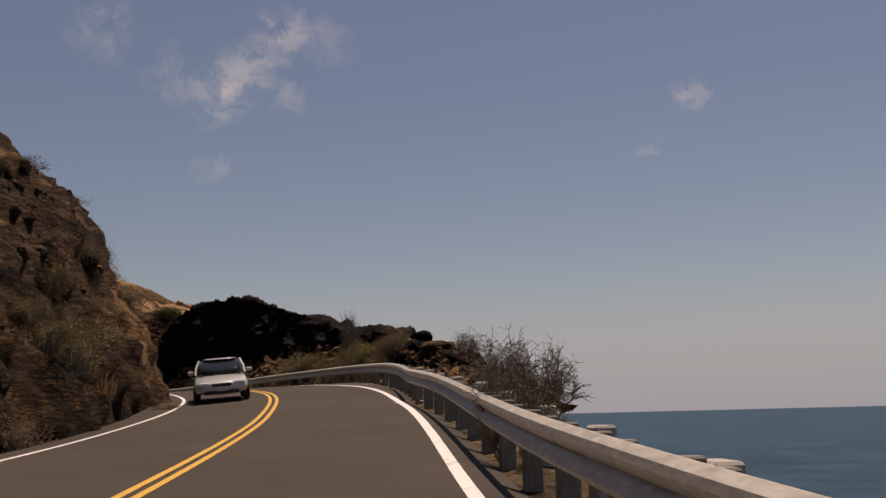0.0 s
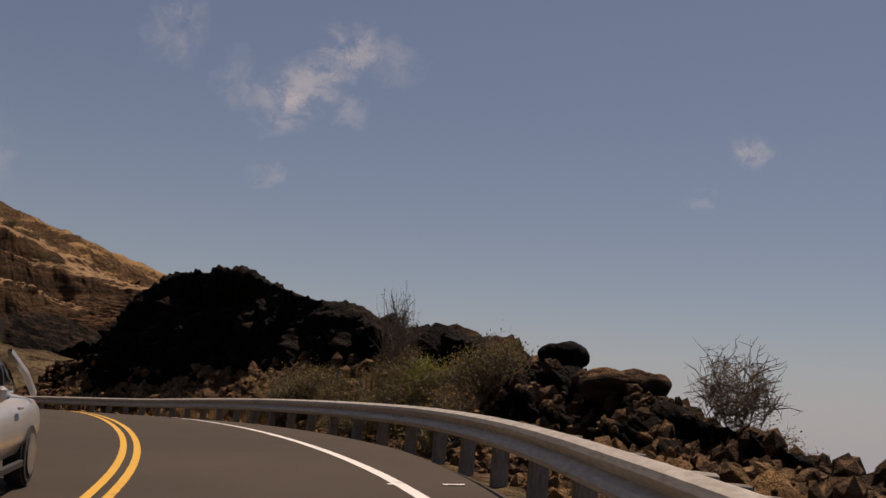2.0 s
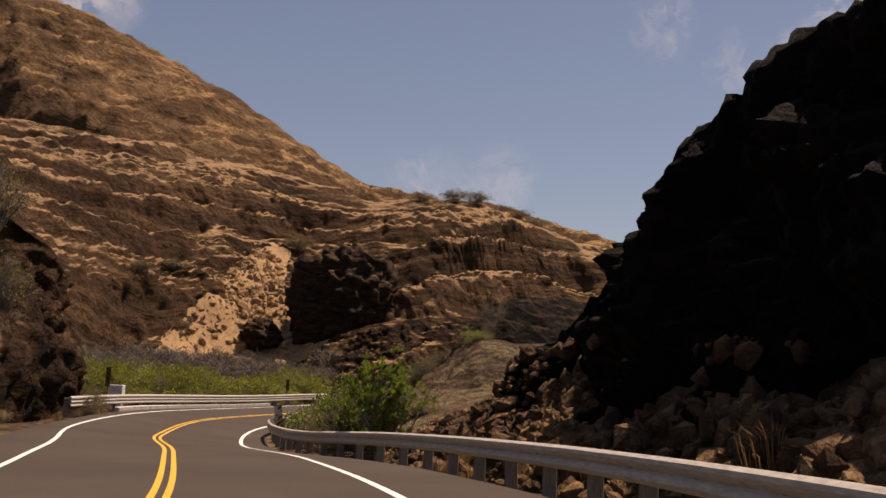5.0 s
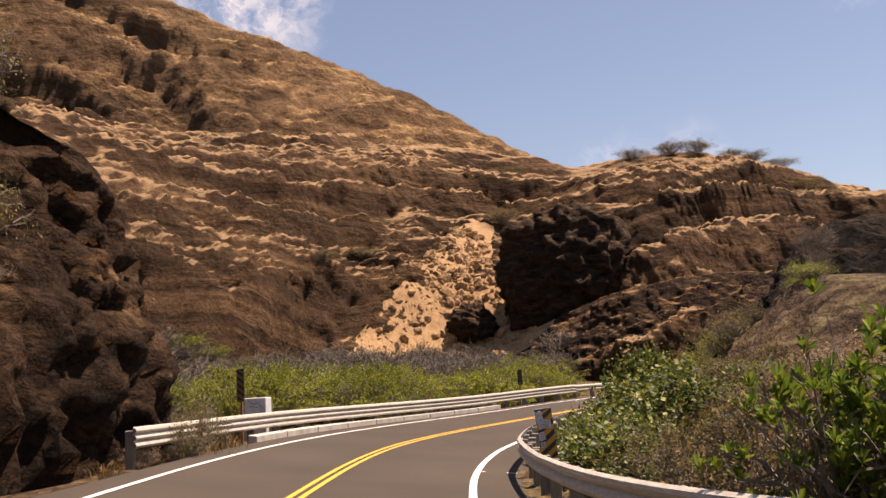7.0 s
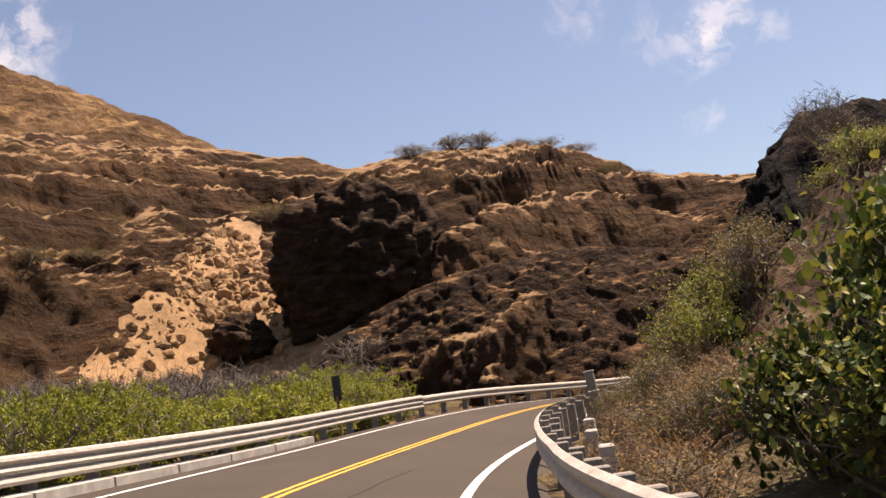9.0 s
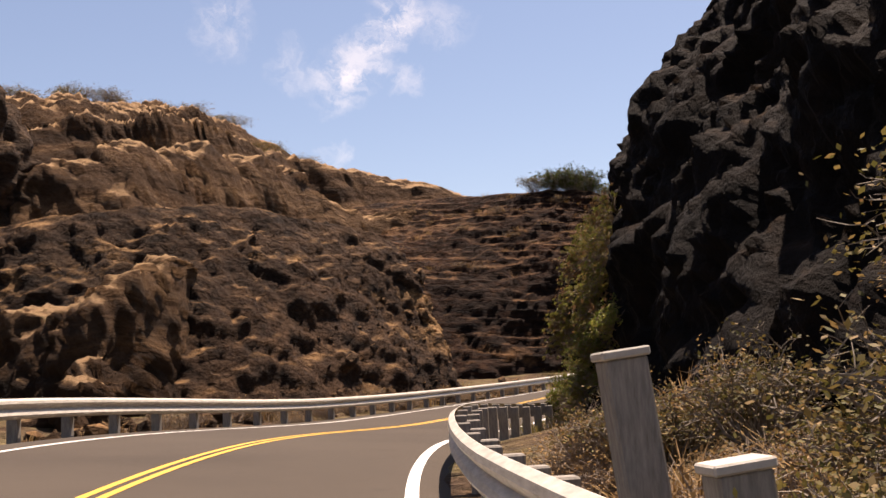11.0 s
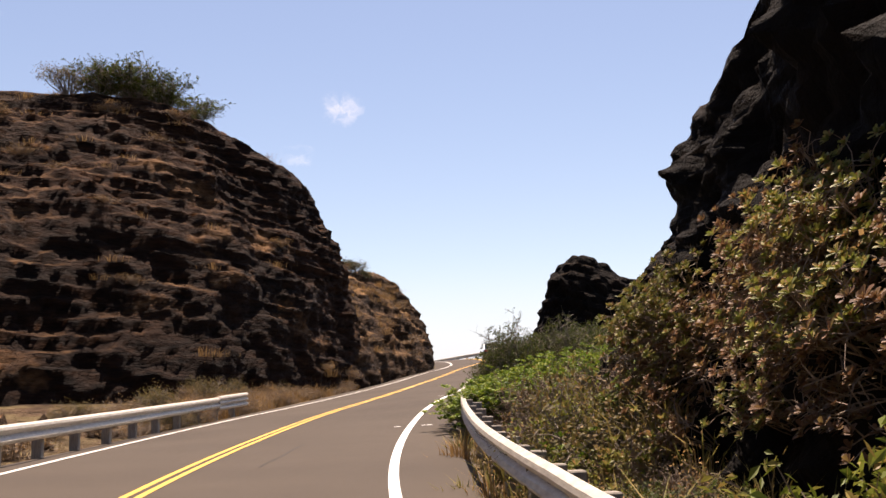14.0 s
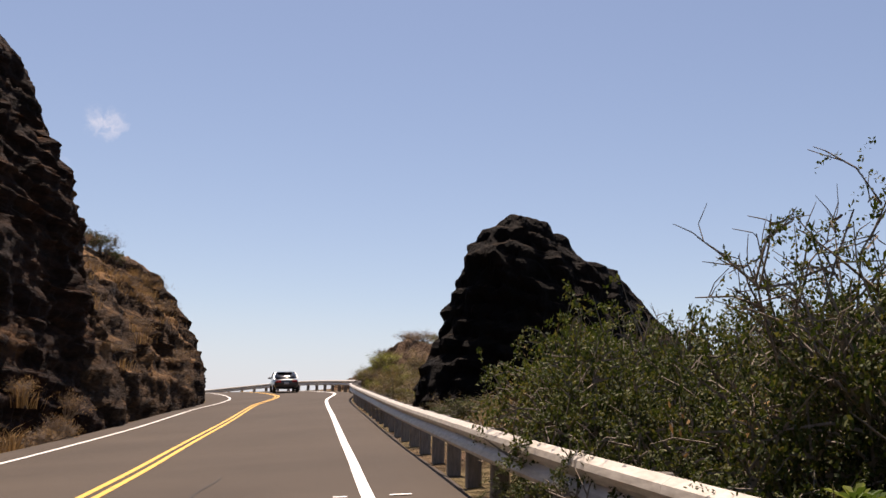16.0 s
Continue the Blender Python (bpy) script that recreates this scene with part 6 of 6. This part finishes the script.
def car(m, paint, label, length=4.75, width=1.78, height=1.42, tall=0.0):
    """A saloon: x is forward, the wheels stand at z 0."""
    root = new("car")
    root.matrix_basis = m
    tagged(root, label, "car")
    L, W = length / 2, width / 2

    def ring(w, z0, z1, tuck=0.92):
        return [(-w * tuck, z0), (-w, z0 + (z1 - z0) * 0.35), (-w * 0.985, z0 + (z1 - z0) * 0.75), (-w * 0.86, z1), (w * 0.86, z1), (w * 0.985, z0 + (z1 - z0) * 0.75), (w, z0 + (z1 - z0) * 0.35), (w * tuck, z0)]
    loft("body", [(-L, ring(W * 0.84, 0.38, 0.82 + tall)), (-L + 0.12, ring(W * 0.94, 0.26, 0.93 + tall)), (-L + 0.9, ring(W, 0.22, 0.96 + tall)), (-0.4, ring(W, 0.20, 0.94 + tall)), (0.75, ring(W, 0.20, 0.92 + tall)),
                  (L - 0.75, ring(W * 0.98, 0.22, 0.82 + tall)), (L - 0.14, ring(W * 0.92, 0.24, 0.70 + tall)), (L, ring(W * 0.80, 0.30, 0.60 + tall))], paint, root)

    def cab(w, z0, z1):
        return [(-w, z0), (-w * 0.97, z0 + (z1 - z0) * 0.3), (-w * 0.86, z0 + (z1 - z0) * 0.85), (-w * 0.74, z1), (w * 0.74, z1), (w * 0.86, z0 + (z1 - z0) * 0.85), (w * 0.97, z0 + (z1 - z0) * 0.3), (w, z0)]
    top = height + tall
    zb = 0.90 + tall
    loft("glazing", [(-1.75, cab(W * 0.80, zb - 0.05, zb + 0.03)), (-1.05, cab(W * 0.90, zb, top - 0.06)), (-0.2, cab(W * 0.92, zb, top - 0.015)), (0.35, cab(W * 0.91, zb, top - 0.05)), (1.15, cab(W * 0.86, zb - 0.04, zb + 0.04))], GLASS, root)
    loft("roof", [(-1.2, [(y * 0.80, z + top - 0.055) for y, z in ((-W * 0.8, 0), (-W * 0.7, 0.02), (W * 0.7, 0.02), (W * 0.8, 0))]), (-0.8, [(y, z + top - 0.02) for y, z in ((-W * 0.80, -0.03), (-W * 0.66, 0.02), (W * 0.66, 0.02), (W * 0.80, -0.03))]),
                  (0.0, [(y, z + top) for y, z in ((-W * 0.80, -0.04), (-W * 0.66, 0.015), (W * 0.66, 0.015), (W * 0.80, -0.04))]), (0.42, [(y, z + top - 0.04) for y, z in ((-W * 0.78, -0.03), (-W * 0.64, 0.015), (W * 0.64, 0.015), (W * 0.78, -0.03))])], paint, root)
    for sx, a, b2 in ((1, (0.38, top - 0.06), (1.22, zb - 0.01)), (-1, (-1.1, top - 0.08), (-1.8, zb)), (0, (-0.3, top - 0.05), (-0.32, zb))):
        for sy in (-1, 1):
            vs, fs = [], []
            tube(vs, fs, [Vector((a[0], sy * W * 0.76, a[1])), Vector(((a[0] + b2[0]) / 2, sy * W * 0.87, (a[1] + b2[1]) / 2)), Vector((b2[0], sy * W * 0.90, b2[1]))], 0.035, 0.04)
            mesh_object("pillar", vs, fs, paint if sx else TRIM, root)
    for x in (-1.38, 1.42):
        for sy in (-1, 1):
            bm = bmesh.new()
            bmesh.ops.create_cone(bm, cap_ends=True, segments=28, radius1=0.315, radius2=0.315, depth=0.20)
            bmesh.ops.bevel(bm, geom=[e for e in bm.edges if len(e.link_faces) == 2 and abs(e.verts[0].co.z - e.verts[1].co.z) < 1e-4], offset=0.03, segments=2, affect='EDGES')
            bmesh.ops.rotate(bm, matrix=Matrix.Rotation(math.pi / 2, 3, 'X'), verts=bm.verts)
            me = bpy.data.meshes.new("wheel")
            bm.to_mesh(me)
            bm.free()
            me.materials.append(TYRE)
            wheel = new("wheel", me)
            wheel.parent = root
            wheel.location = (x, sy * (W - 0.10), 0.315)
            bm = bmesh.new()
            bmesh.ops.create_cone(bm, cap_ends=True, segments=10, radius1=0.19, radius2=0.21, depth=0.03)
            bmesh.ops.rotate(bm, matrix=Matrix.Rotation(sy * -math.pi / 2, 3, 'X'), verts=bm.verts)
            me = bpy.data.meshes.new("rim")
            bm.to_mesh(me)
            bm.free()
            me.materials.append(RIM)
            rim = new("rim", me)
            rim.parent = wheel
            rim.location = (0, sy * 0.10, 0)
    for sy in (-1, 1):
        box_part("headlight", (0.10, 0.42, 0.13), (L - 0.09, sy * W * 0.60, 0.60 + tall), LAMP, root, 0.03, Matrix.Rotation(sy * -0.25, 4, 'Z'))
        box_part("tail_light", (0.08, 0.36, 0.15), (-L + 0.04, sy * W * 0.62, 0.74 + tall), RED_LAMP, root, 0.02)
        box_part("mirror", (0.10, 0.20, 0.13), (0.72, sy * (W + 0.07), 0.98 + tall), paint, root, 0.03)
        box_part("sill", (2.3, 0.05, 0.07), (0.0, sy * (W - 0.03), 0.25), TRIM, root, 0.01)
        for x in (-0.75, 0.25):
            box_part("door_handle", (0.18, 0.03, 0.03), (x, sy * (W + 0.0), 0.80 + tall), paint, root, 0.008)
    box_part("grille", (0.04, 0.62, 0.10), (L - 0.005, 0, 0.57 + tall), TRIM, root, 0.01)
    box_part("air_intake", (0.05, 1.1, 0.10), (L - 0.02, 0, 0.34), TRIM, root, 0.01)
    box_part("number_plate", (0.015, 0.32, 0.14), (L + 0.03, 0, 0.44), PLATE, root, 0.004)
    box_part("number_plate", (0.015, 0.32, 0.14), (-L - 0.01, 0, 0.62 + tall), PLATE, root, 0.004)
    return root


def on_road(s, u, turn):
    a, b, c = road_at(s, u), road_at(s + 1, u), road_at(s, u + 1)
    f = Vector(b - a).normalized()
    r = Vector(c - a).normalized()
    up = r.cross(f).normalized()
    m = Matrix((f, up.cross(f), up)).transposed().to_4x4()
    m.translation = Vector(a) + up * 0.005
    return m @ Matrix.Rotation(turn, 4, 'Z')


car(on_road(60.2, -1.65, math.pi), car_paint("silver car paint", (0.55, 0.53, 0.50)), "silver saloon car in the oncoming lane")
car(on_road(294.5, 1.5, -0.12), car_paint("dark grey car paint", (0.05, 0.05, 0.055)), "dark grey car further up the road", 4.6, 1.78, 1.42, 0.04)
